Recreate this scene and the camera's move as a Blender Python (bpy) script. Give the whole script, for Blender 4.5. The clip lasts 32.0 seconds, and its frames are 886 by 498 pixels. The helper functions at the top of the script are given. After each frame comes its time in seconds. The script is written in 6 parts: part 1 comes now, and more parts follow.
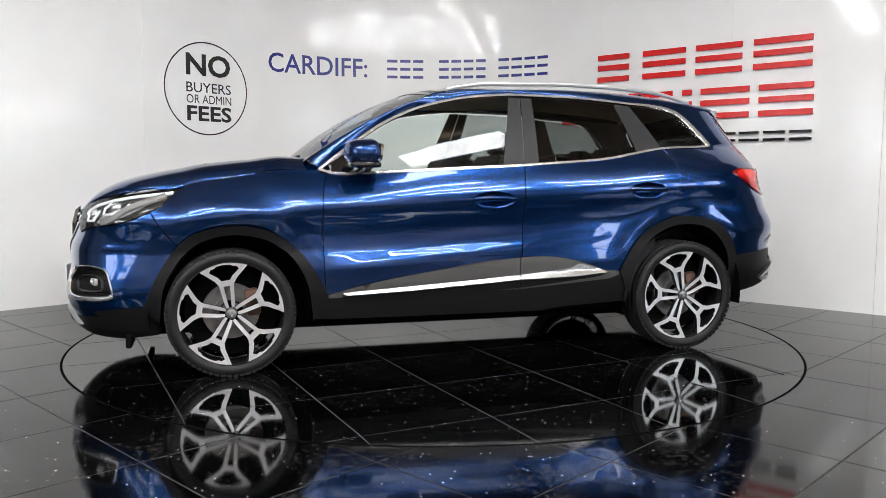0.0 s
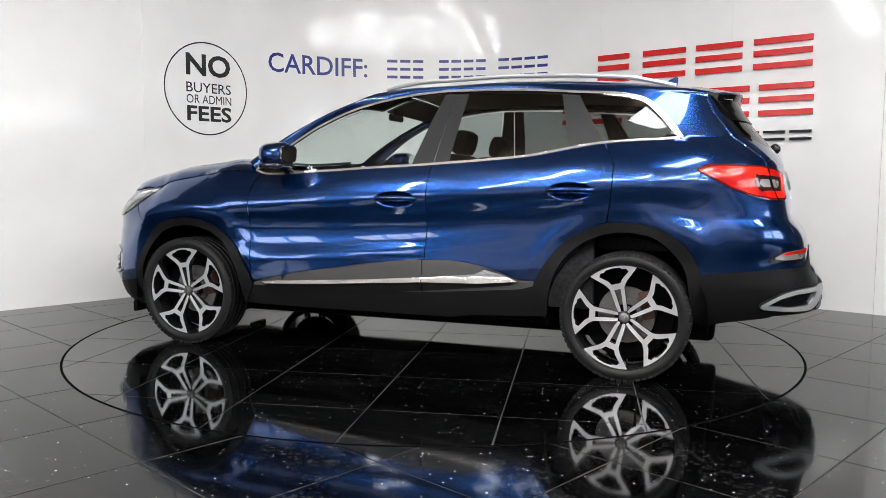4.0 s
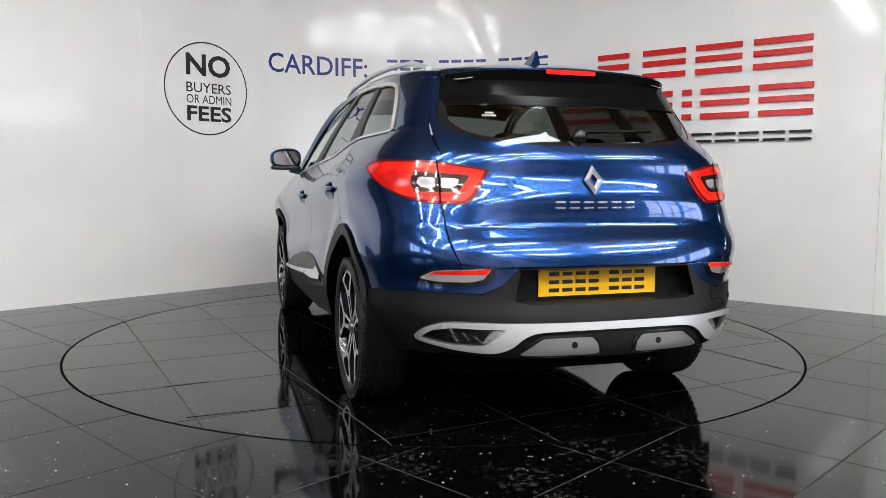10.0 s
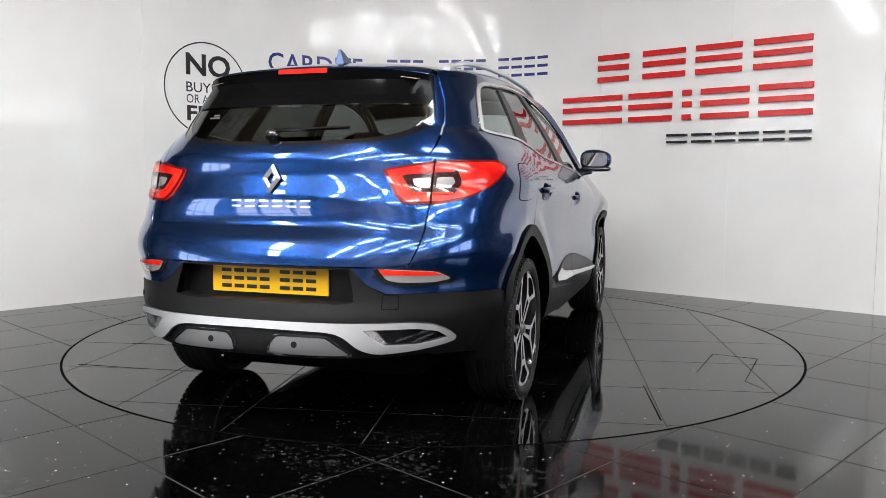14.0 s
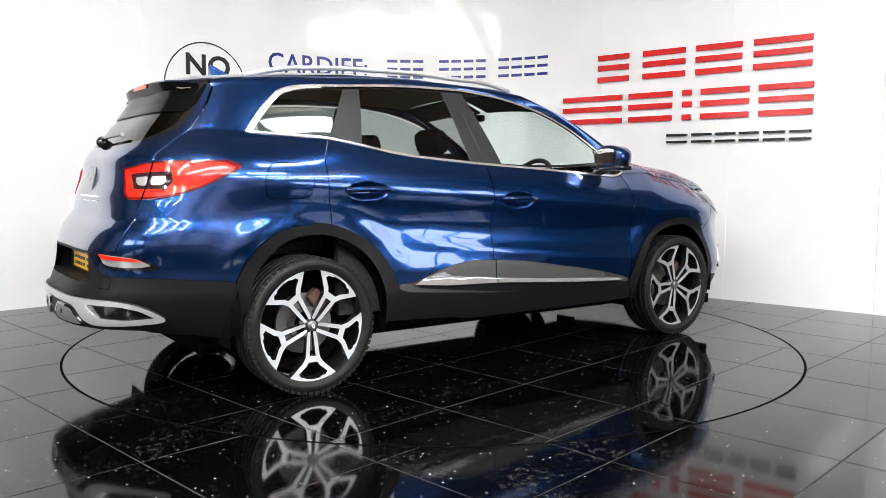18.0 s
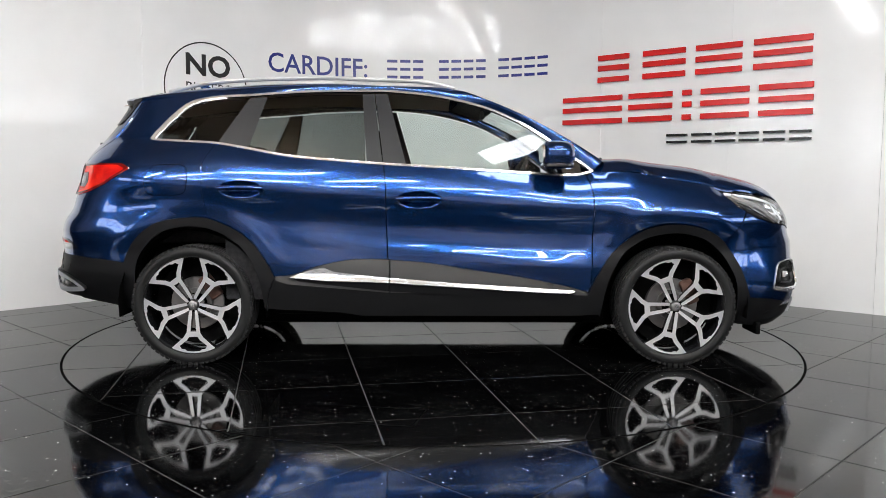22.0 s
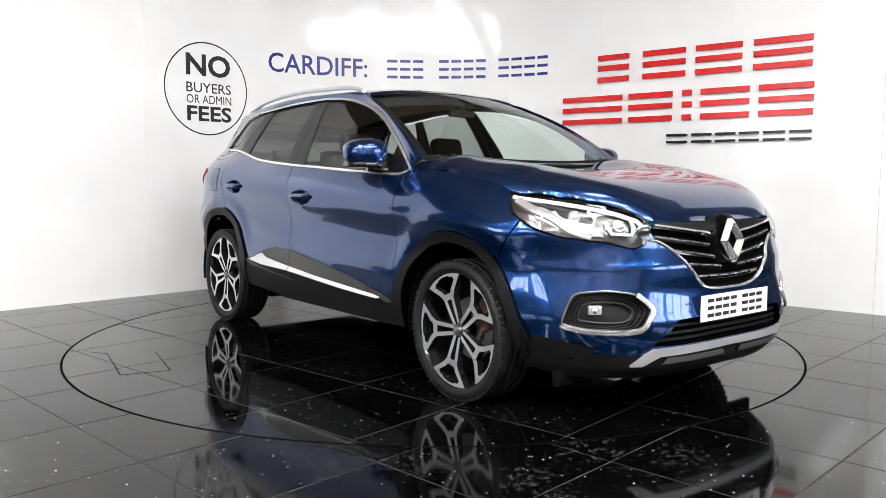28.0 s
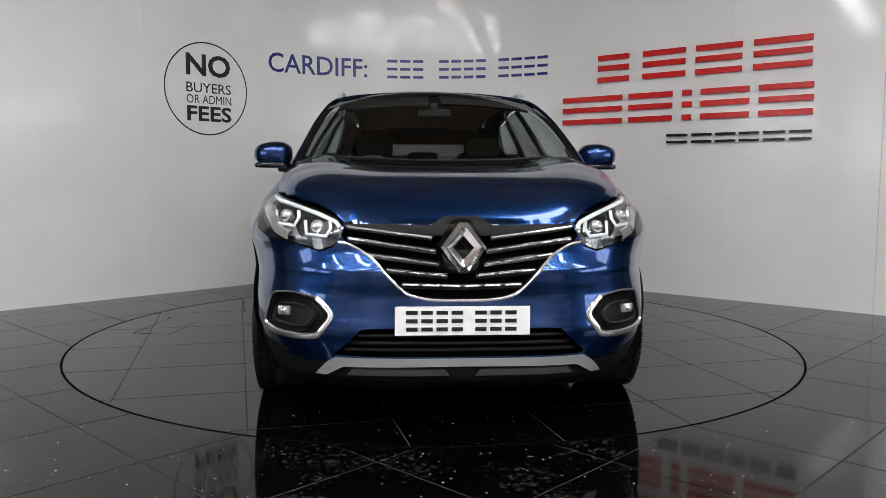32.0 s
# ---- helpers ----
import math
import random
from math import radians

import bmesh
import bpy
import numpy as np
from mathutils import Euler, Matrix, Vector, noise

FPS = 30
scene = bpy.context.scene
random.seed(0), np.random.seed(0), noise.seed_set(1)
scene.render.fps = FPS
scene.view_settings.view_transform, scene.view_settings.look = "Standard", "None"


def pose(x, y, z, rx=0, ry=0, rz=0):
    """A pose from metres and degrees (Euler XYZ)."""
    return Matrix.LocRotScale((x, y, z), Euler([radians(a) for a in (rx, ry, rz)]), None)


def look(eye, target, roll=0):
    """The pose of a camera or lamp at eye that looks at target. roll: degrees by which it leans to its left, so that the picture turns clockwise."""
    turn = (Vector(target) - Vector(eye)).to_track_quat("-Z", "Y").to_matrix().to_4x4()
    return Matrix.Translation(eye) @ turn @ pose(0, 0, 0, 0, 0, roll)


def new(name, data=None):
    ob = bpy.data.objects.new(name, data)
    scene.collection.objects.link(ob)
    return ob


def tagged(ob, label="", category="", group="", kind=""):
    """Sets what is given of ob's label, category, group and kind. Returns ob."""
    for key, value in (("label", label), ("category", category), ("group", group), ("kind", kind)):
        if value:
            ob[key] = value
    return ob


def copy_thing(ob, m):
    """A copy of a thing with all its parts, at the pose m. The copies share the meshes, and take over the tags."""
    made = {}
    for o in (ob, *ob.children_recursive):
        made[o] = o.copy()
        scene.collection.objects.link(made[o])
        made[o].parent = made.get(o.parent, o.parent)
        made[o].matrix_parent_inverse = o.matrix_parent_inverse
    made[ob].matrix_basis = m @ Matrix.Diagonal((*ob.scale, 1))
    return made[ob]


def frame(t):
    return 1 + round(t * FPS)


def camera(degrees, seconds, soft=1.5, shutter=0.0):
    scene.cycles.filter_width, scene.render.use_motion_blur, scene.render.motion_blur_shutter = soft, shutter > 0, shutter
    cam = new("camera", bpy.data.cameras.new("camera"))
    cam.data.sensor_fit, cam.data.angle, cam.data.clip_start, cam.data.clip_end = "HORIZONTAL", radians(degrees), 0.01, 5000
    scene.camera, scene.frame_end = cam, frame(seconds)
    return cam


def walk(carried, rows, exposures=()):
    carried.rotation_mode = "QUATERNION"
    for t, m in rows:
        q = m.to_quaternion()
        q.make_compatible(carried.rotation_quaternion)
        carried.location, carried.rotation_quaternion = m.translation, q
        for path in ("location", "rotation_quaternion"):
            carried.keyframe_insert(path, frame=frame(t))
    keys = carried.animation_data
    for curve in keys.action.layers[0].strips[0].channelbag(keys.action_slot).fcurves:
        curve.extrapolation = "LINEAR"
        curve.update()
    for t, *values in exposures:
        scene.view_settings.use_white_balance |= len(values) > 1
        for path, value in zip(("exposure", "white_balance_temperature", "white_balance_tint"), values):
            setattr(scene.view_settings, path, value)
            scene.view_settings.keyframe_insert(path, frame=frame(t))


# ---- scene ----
# ---------------- camera: stands still on a tripod ----------------
cam = camera(58.41, 32.0, soft=0.7)
EYE = (0.0, -5.187, 1.0187)
STAND = look(EYE, (0.00956, -4.19088, 0.93097), 0.27)
walk(cam, [(0.0, STAND), (32.0, STAND)],
     exposures=[(0.0, -0.04), (1.0, -0.12), (2.0, -0.01), (3.0, 0.02), (6.0, 0.14), (7.0, 0.24), (8.0, 0.18), (9.0, 0.05), (10.0, -0.18), (11.0, -0.20),
                (12.0, -0.24), (13.0, -0.12), (14.0, -0.08), (17.0, 0.42), (18.0, 0.42), (19.0, 0.30), (20.0, 0.02), (21.0, -0.08), (22.0, -0.06), (23.0, 0.05),
                (24.0, 0.06), (25.0, 0.05), (28.0, 0.38), (29.0, 0.0), (30.0, -0.20), (31.0, -0.24), (32.0, -0.72)])

# heading of the turntable, degrees, by seconds: it slows down at the very end
TURN = [(0.0, 195.53), (1.0, 186.32), (2.0, 177.14), (3.0, 168.13), (4.5, 154.9), (6.0, 141.97), (7.0, 133.29),
        (8.0, 124.65), (9.0, 115.98), (10.0, 107.08), (11.0, 98.11), (12.0, 89.21), (13.0, 80.4), (14.0, 71.42),
        (15.5, 57.6), (17.0, 43.89), (18.0, 35.18), (19.0, 26.55), (20.0, 17.95), (21.0, 9.3), (22.0, 0.45),
        (23.0, -8.5), (24.0, -17.3), (25.0, -26.0), (26.5, -38.9), (28.0, -52.0), (29.0, -60.85), (30.0, -69.83),
        (30.5, -74.33), (31.0, -78.85), (31.5, -83.21), (31.8, -85.6), (32.0, -86.47)]

# ---------------- world and light ----------------
world = bpy.data.worlds.new("world")
scene.world = world
world.use_nodes = True
world.node_tree.nodes["Background"].inputs[0].default_value = (0.8, 0.85, 0.9, 1)
world.node_tree.nodes["Background"].inputs[1].default_value = 0.02

# ---------------- materials ----------------
def mat(name, base, rough=0.5, metal=0.0, ior=1.5, coat=0.0, coat_rough=0.03, trans=0.0, emit=None, emit_strength=0.0):
    m = bpy.data.materials.new(name)
    m.use_nodes = True
    b = m.node_tree.nodes["Principled BSDF"]
    b.inputs["Base Color"].default_value = (*base, 1)
    b.inputs["Roughness"].default_value = rough
    b.inputs["Metallic"].default_value = metal
    b.inputs["IOR"].default_value = ior
    b.inputs["Coat Weight"].default_value = coat
    b.inputs["Coat Roughness"].default_value = coat_rough
    b.inputs["Transmission Weight"].default_value = trans
    if emit:
        b.inputs["Emission Color"].default_value = (*emit, 1)
        b.inputs["Emission Strength"].default_value = emit_strength
    return m


def node(m, kind, **values):
    n = m.node_tree.nodes.new(kind)
    for key, value in values.items():
        n.inputs[key].default_value = value
    return n


def wire(m, a, out, b, into):
    m.node_tree.links.new(a.outputs[out], b.inputs[into])


def bsdf(m):
    return m.node_tree.nodes["Principled BSDF"]


def speckle(m, low, high, scale, detail=4.0, into="Base Color", lo=0.35, hi=0.65):
    """Noise between two colours (or two values) on one input."""
    co = node(m, "ShaderNodeTexCoord")
    n = node(m, "ShaderNodeTexNoise", Scale=scale, Detail=detail)
    wire(m, co, "Object", n, "Vector")
    r = node(m, "ShaderNodeValToRGB")
    a, b = r.color_ramp.elements
    a.position, b.position = lo, hi
    a.color = (*low, 1) if isinstance(low, tuple) else (low, low, low, 1)
    b.color = (*high, 1) if isinstance(high, tuple) else (high, high, high, 1)
    wire(m, n, "Fac", r, "Fac")
    wire(m, r, "Color", bsdf(m), into)
    return n


def bumpy(m, scale, strength, distance=0.002, detail=3.0):
    co = node(m, "ShaderNodeTexCoord")
    n = node(m, "ShaderNodeTexNoise", Scale=scale, Detail=detail)
    wire(m, co, "Object", n, "Vector")
    b = node(m, "ShaderNodeBump", Strength=strength, Distance=distance)
    wire(m, n, "Fac", b, "Height")
    wire(m, b, "Normal", bsdf(m), "Normal")


def granite(name, ior, gloss, dusty):
    """Polished black granite with bright mica specks and faint wear; gloss: its least and most roughness; dusty: how pale its dust is."""
    m = mat(name, (0.012, 0.012, 0.013), 0.05, ior=ior)
    co = node(m, "ShaderNodeTexCoord")
    grain = node(m, "ShaderNodeTexNoise", Scale=90.0, Detail=5.0)
    wire(m, co, "Object", grain, "Vector")
    base = node(m, "ShaderNodeValToRGB")
    base.color_ramp.elements[0].position, base.color_ramp.elements[1].position = 0.45, 0.75
    base.color_ramp.elements[0].color, base.color_ramp.elements[1].color = (0.0006, 0.0006, 0.0007, 1), (0.0025, 0.0025, 0.0026, 1)
    wire(m, grain, "Fac", base, "Fac")
    cells = node(m, "ShaderNodeTexVoronoi", Scale=27.0)
    wire(m, co, "Object", cells, "Vector")
    near = node(m, "ShaderNodeMath")
    near.operation = "LESS_THAN"
    near.inputs[1].default_value = 0.088
    wire(m, cells, "Distance", near, 0)
    pick = node(m, "ShaderNodeSeparateColor")
    wire(m, cells, "Color", pick, "Color")
    rare = node(m, "ShaderNodeMath")
    rare.operation = "GREATER_THAN"
    rare.inputs[1].default_value = 0.28
    wire(m, pick, "Red", rare, 0)
    both = node(m, "ShaderNodeMath")
    both.operation = "MULTIPLY"
    wire(m, near, 0, both, 0)
    wire(m, rare, 0, both, 1)
    size = node(m, "ShaderNodeMath")
    size.operation = "MULTIPLY"
    wire(m, both, 0, size, 0)
    wire(m, pick, "Green", size, 1)
    mix = node(m, "ShaderNodeMix")
    mix.data_type = "RGBA"
    wire(m, size, 0, mix, 0)
    # a film of pale dust in fine grains
    dust = node(m, "ShaderNodeTexVoronoi", Scale=75.0)
    wire(m, co, "Object", dust, "Vector")
    grain_pick = node(m, "ShaderNodeSeparateColor")
    wire(m, dust, "Color", grain_pick, "Color")
    patch = node(m, "ShaderNodeTexNoise", Scale=2.3, Detail=3.0)
    wire(m, co, "Object", patch, "Vector")
    total = node(m, "ShaderNodeMath")
    total.operation = "MULTIPLY"
    wire(m, grain_pick, "Red", total, 0)
    wire(m, patch, "Fac", total, 1)
    some = node(m, "ShaderNodeMapRange")
    some.inputs["From Min"].default_value, some.inputs["From Max"].default_value = 0.43, 0.62
    wire(m, total, 0, some, "Value")
    film = node(m, "ShaderNodeMix")
    film.data_type = "RGBA"
    wire(m, some, "Result", film, 0)
    wire(m, base, "Color", film, 6)
    film.inputs[7].default_value = (dusty, dusty * 0.985, dusty * 0.95, 1)
    wire(m, film, 2, mix, 6)
    mix.inputs[7].default_value = (0.95, 0.95, 0.92, 1)
    wire(m, mix, 2, bsdf(m), "Base Color")
    smear = node(m, "ShaderNodeTexNoise", Scale=1.7, Detail=6.0)
    wire(m, co, "Object", smear, "Vector")
    rr = node(m, "ShaderNodeMapRange")
    rr.inputs["From Min"].default_value, rr.inputs["From Max"].default_value = 0.3, 0.75
    rr.inputs["To Min"].default_value, rr.inputs["To Max"].default_value = gloss
    wire(m, smear, "Fac", rr, "Value")
    wire(m, rr, "Result", bsdf(m), "Roughness")
    return m


GRANITE = granite("black_granite", 1.38, (0.03, 0.085), 0.013)
WORN_GRANITE = granite("walked_black_granite", 1.29, (0.045, 0.11), 0.036)
GROUT = mat("grey_grout", (0.06, 0.058, 0.056), 0.6)
speckle(GROUT, (0.009, 0.0089, 0.0087), (0.042, 0.041, 0.040), 4)
# near black: the dark depth of open gaps is put into the colour
GAP = mat("dark_gap", (0.002, 0.002, 0.002), 0.8, ior=1.05)
WALL = mat("white_wall_panel", (0.83, 0.83, 0.825), 0.085, ior=1.36)
speckle(WALL, (0.80, 0.80, 0.795), (0.85, 0.85, 0.845), 1.3)
bumpy(WALL, 1.9, 0.11, 0.02, 2.5)
SIDE_WALL = mat("dark_room_wall", (0.12, 0.115, 0.11), 0.7)
speckle(SIDE_WALL, (0.05, 0.048, 0.046), (0.20, 0.19, 0.185), 0.9)
# unseen wall: pale patches put in to brighten reflections on doors and wheels
BACK_WALL = mat("rose_grey_room_wall", (0.3, 0.27, 0.27), 0.7)
speckle(BACK_WALL, (0.16, 0.15, 0.15), (0.60, 0.53, 0.53), 0.45, 2.0, lo=0.42, hi=0.62)
CEILING = mat("tan_ceiling", (0.45, 0.30, 0.18), 0.6)
speckle(CEILING, (0.20, 0.14, 0.09), (0.46, 0.34, 0.23), 0.55)
STEEL = mat("grey_steel_beam", (0.25, 0.26, 0.28), 0.5, 0.4)
TUBE = mat("light_tube", (1, 1, 1), 0.5, emit=(0.96, 0.985, 1.0), emit_strength=79.0)
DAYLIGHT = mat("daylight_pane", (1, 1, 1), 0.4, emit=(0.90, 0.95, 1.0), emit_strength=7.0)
ROOF_DAYLIGHT = mat("roof_daylight_pane", (1, 1, 1), 0.4, emit=(0.94, 0.975, 1.0), emit_strength=19.0)
RED = mat("red_letter_acrylic", (0.62, 0.012, 0.012), 0.25)
INK_BLUE = mat("blue_vinyl", (0.01, 0.02, 0.19), 0.3)
INK_BLACK = mat("black_vinyl", (0.008, 0.008, 0.008), 0.35)
BLACK_ACRYLIC = mat("black_letter_acrylic", (0.01, 0.01, 0.01), 0.25)

# ---------------- mesh helpers ----------------
def link(name, me, parent=None, label="", kind=""):
    ob = new(name, me)
    if parent is not None:
        ob.parent = parent
    return tagged(ob, label, kind=kind)


def mesh(name, verts, faces, material, smooth=False):
    me = bpy.data.meshes.new(name)
    me.from_pydata([tuple(v) for v in verts], [], faces)
    me.materials.append(material)
    if smooth:
        me.shade_smooth()
    me.update()
    return me


def part(name, bm, material, parent, label="", smooth=True):
    """Links a bmesh as one mesh object under a thing or a part."""
    me = bpy.data.meshes.new(name)
    bmesh.ops.recalc_face_normals(bm, faces=bm.faces)
    bm.to_mesh(me)
    bm.free()
    me.materials.append(material)
    if smooth:
        me.shade_smooth()
        me.set_sharp_from_angle(angle=radians(38))
    return link(name, me, parent, label)


def slab(points, z0, z1):
    """A flat prism over a plan outline."""
    n = len(points)
    verts = [(x, y, z0) for x, y in points] + [(x, y, z1) for x, y in points]
    faces = [tuple(range(n - 1, -1, -1)), tuple(range(n, 2 * n))] + [(i, (i + 1) % n, n + (i + 1) % n, n + i) for i in range(n)]
    return verts, faces


def box(bm, cx, cy, cz, sx, sy, sz, bevel=0.0, m=None):
    made = bmesh.ops.create_cube(bm, size=1.0)["verts"]
    for v in made:
        v.co = Vector((cx + v.co.x * sx, cy + v.co.y * sy, cz + v.co.z * sz))
    if bevel:
        edges = list({e for v in made for e in v.link_edges})
        out = bmesh.ops.bevel(bm, geom=edges, offset=bevel, segments=2, affect="EDGES", profile=0.5)
        made = list({v for f in out["faces"] for v in f.verts} | {v for v in made if v.is_valid})
    if m is not None:
        bmesh.ops.transform(bm, matrix=m, verts=made)
    return made


# ---------------- floor and turntable ----------------
RADIUS = 2.2356
TILE = 0.6


def runs(square, inside):
    """The stretches of a square's outline that lie inside (or outside) the turntable's edge, each closed along it."""
    r = RADIUS - 0.006 if inside else RADIUS + 0.006
    pts = []
    for i in range(4):
        a, b = square[i], square[(i + 1) % 4]
        for k in range(40):
            pts.append((a[0] + (b[0] - a[0]) * k / 40, a[1] + (b[1] - a[1]) * k / 40))
    keep = [(math.hypot(*q) < r) == inside for q in pts]
    if all(keep):
        return [list(square)]
    if not any(keep):
        return []
    n = len(pts)
    start = next(i for i in range(n) if keep[i] and not keep[i - 1])
    out, chain = [], []
    for k in range(n + 1):
        i = (start + k) % n
        if k < n and keep[i]:
            chain.append(pts[i])
        elif chain:
            snap = []
            for q in (chain[0], chain[-1]):
                d = math.hypot(*q)
                snap.append((q[0] * r / d, q[1] * r / d))
            a0, a1 = math.atan2(snap[1][1], snap[1][0]), math.atan2(snap[0][1], snap[0][0])
            while a1 - a0 > math.pi:
                a1 -= 2 * math.pi
            while a1 - a0 < -math.pi:
                a1 += 2 * math.pi
            arc = [(r * math.cos(a0 + (a1 - a0) * j / 10), r * math.sin(a0 + (a1 - a0) * j / 10)) for j in range(11)]
            corners = [q for q in chain if q in square]
            out.append([snap[0]] + corners + arc[:-1])
            chain = []
    return out


def tile_mesh(name, outline, stone):
    """A tile: its top, a small chamfer and its edge."""
    n = len(outline)
    cx, cy = sum(q[0] for q in outline) / n, sum(q[1] for q in outline) / n
    top = []
    for x, y in outline:
        d = math.hypot(x - cx, y - cy) or 1.0
        top.append((x - (x - cx) / d * 0.0015, y - (y - cy) / d * 0.0015, 0.0))
    verts = top + [(x, y, -0.0006) for x, y in outline] + [(x, y, -0.004) for x, y in outline]
    faces = [tuple(range(n))]
    for i in range(n):
        j = (i + 1) % n
        faces += [(i, n + i, n + j, j), (n + i, 2 * n + i, 2 * n + j, n + j)]
    return mesh(name, verts, faces, stone)


def square_at(u, v, turn, gap=0.005):
    c, s = math.cos(turn), math.sin(turn)
    h = TILE / 2 - gap / 2
    return [(c * (u + a * h) - s * (v + b * h), s * (u + a * h) + c * (v + b * h)) for a, b in ((-1, -1), (1, -1), (1, 1), (-1, 1))]


def build_floor():
    outer = [(-9, -10), (9, -10), (9, 5), (-9, 5)]
    n = 96
    ring = [((RADIUS + 0.006) * math.cos(2 * math.pi * k / n), (RADIUS + 0.006) * math.sin(2 * math.pi * k / n)) for k in range(n)]
    verts = [(x, y, -0.0012) for x, y in ring]
    far = []
    for x, y in ring:
        s = min(9 / abs(x) if x else 1e9, (5 / y) if y > 0 else (10 / -y if y < 0 else 1e9))
        far.append((x * s, y * s, -0.0012))
    verts += far + [(x, y, -0.06) for x, y in ring]
    faces = []
    for k in range(n):
        j = (k + 1) % n
        faces += [(k, j, n + j, n + k), (j, k, 2 * n + k, 2 * n + j)]
    verts += [(9, 5, -0.003), (-9, 5, -0.003), (-9, -10, -0.003), (9, -10, -0.003)]
    floor = link("floor", mesh("floor", verts, faces, GROUT))
    tagged(floor, "polished black granite tile floor with pale joints", kind="structure")
    under = link("under_floor", mesh("under_floor", *slab([(-9.2, -10.2), (9.2, -10.2), (9.2, 5.2), (-9.2, 5.2)], -0.2, -0.07), GAP))
    tagged(under, "dark concrete slab below the tiles", kind="structure")
    # black ring laid over the turntable's open gap, painting in its shade
    m = 144
    gap_v = [((RADIUS + d) * math.cos(2 * math.pi * k / m), (RADIUS + d) * math.sin(2 * math.pi * k / m), 0.0009) for d in (-0.006, 0.007) for k in range(m)]
    link("seal_ring", mesh("seal_ring", gap_v, [(k, (k + 1) % m, m + (k + 1) % m, m + k) for k in range(m)], GAP), floor)
    turn = radians(45.5)
    c, s = math.cos(turn), math.sin(turn)
    # a joint crosses the other family's joint at this place
    u0, v0 = c * -0.208 + s * -2.40, -s * -0.208 + c * -2.40
    rest_v, rest_f = [], []
    whole = None
    for i in range(-16, 17):
        for k in range(-16, 17):
            u, v = u0 + (i + 0.5) * TILE, v0 + (k + 0.5) * TILE
            x, y = c * u - s * v, s * u + c * v
            if not (-8.6 < x < 8.6 and -9.4 < y < 3.6):
                continue
            near = -4.4 < y and abs(x) < 4.2
            for outline in runs(square_at(u, v, turn), False):
                if near:
                    if len(outline) == 4:
                        if whole is None:
                            whole = tile_mesh("tile", [(p[0] - x, p[1] - y) for p in outline], WORN_GRANITE)
                        ob = link("tile", whole, floor)
                        ob.location = (x, y, 0)
                    else:
                        link("tile", tile_mesh("tile", outline, WORN_GRANITE), floor)
                else:
                    base = len(rest_v)
                    rest_v += [(px, py, 0.0) for px, py in outline]
                    rest_f.append(tuple(range(base, len(rest_v))))
    link("far_tiles", mesh("far_tiles", rest_v, rest_f, WORN_GRANITE), floor, kind="stuff")


def build_turntable():
    table = new("turntable")
    tagged(table, "round black granite turntable flush with the floor", "turntable", kind="structure")
    n = 96
    disc = [((RADIUS - 0.008) * math.cos(2 * math.pi * k / n), (RADIUS - 0.008) * math.sin(2 * math.pi * k / n)) for k in range(n)]
    link("base", mesh("base", *slab(disc, -0.05, -0.0012), GROUT), table)
    turn = radians(10.5)
    c, s = math.cos(turn), math.sin(turn)
    whole = None
    for i in range(-5, 5):
        for k in range(-5, 5):
            u, v = -0.01 + (i + 0.5) * TILE, -0.03 + (k + 0.5) * TILE
            x, y = c * u - s * v, s * u + c * v
            for outline in runs(square_at(u, v, turn), True):
                if len(outline) == 4:
                    if whole is None:
                        whole = tile_mesh("tile", [(p[0] - x, p[1] - y) for p in outline], GRANITE)
                    ob = link("tile", whole, table)
                    ob.location = (x, y, 0)
                else:
                    link("tile", tile_mesh("tile", outline, GRANITE), table)
    # saw cuts of an access hatch and gaps where the grout has fallen out
    for a, b, w in (((-0.104, -1.986), (-0.05, -1.744), 0.006), ((-0.05, -1.744), (-0.547, -1.657), 0.003), ((-0.104, -1.986), (-0.67, -1.892), 0.003),
                    ((-0.67, -1.892), (-0.802, -1.975), 0.003), ((-1.493, -1.518), (-0.915, -1.404), 0.004), ((-0.922, 1.666), (-0.877, 1.458), 0.006),
                    ((-1.477, 1.56), (-1.443, 1.20), 0.006), ((-1.443, 1.20), (-1.41, 0.832), 0.003), ((-0.84, 1.079), (-1.647, 0.926), 0.003)):
        d = Vector((b[0] - a[0], b[1] - a[1], 0))
        side = Vector((-d.y, d.x, 0)).normalized() * w
        quad = [Vector((*a, 0.0004)) - side, Vector((*b, 0.0004)) - side * 0.5, Vector((*b, 0.0004)) + side * 0.5, Vector((*a, 0.0004)) + side]
        link("saw_cut", mesh("saw_cut", quad, [(0, 1, 2, 3)], GAP), table)
    return table


# ---------------- wall behind the turntable ----------------
WALL_TOP = 3.3
LEFT_A, LEFT_B = Vector((-3.322, 0.827)), Vector((-1.62, 2.578))
RIGHT_A, RIGHT_B = Vector((1.40, 2.463)), Vector((3.361, 0.797))


def wall_path():
    """Plan of the wall's face: a straight run, a bow, a straight run. Each row: place and the joint flag."""
    a, b, c = LEFT_B, Vector((-0.30, 3.08)), RIGHT_A
    m = Matrix(((2 * (b.x - a.x), 2 * (b.y - a.y)), (2 * (c.x - a.x), 2 * (c.y - a.y))))
    rhs = Vector((b.length_squared - a.length_squared, c.length_squared - a.length_squared))
    o = m.inverted() @ rhs
    r = (a - o).length
    t0, t1 = math.atan2(a.y - o.y, a.x - o.x), math.atan2(c.y - o.y, c.x - o.x)
    return [o + Vector((math.cos(t0 + (t1 - t0) * k / 40), math.sin(t0 + (t1 - t0) * k / 40))) * r for k in range(41)]


BOW = wall_path()


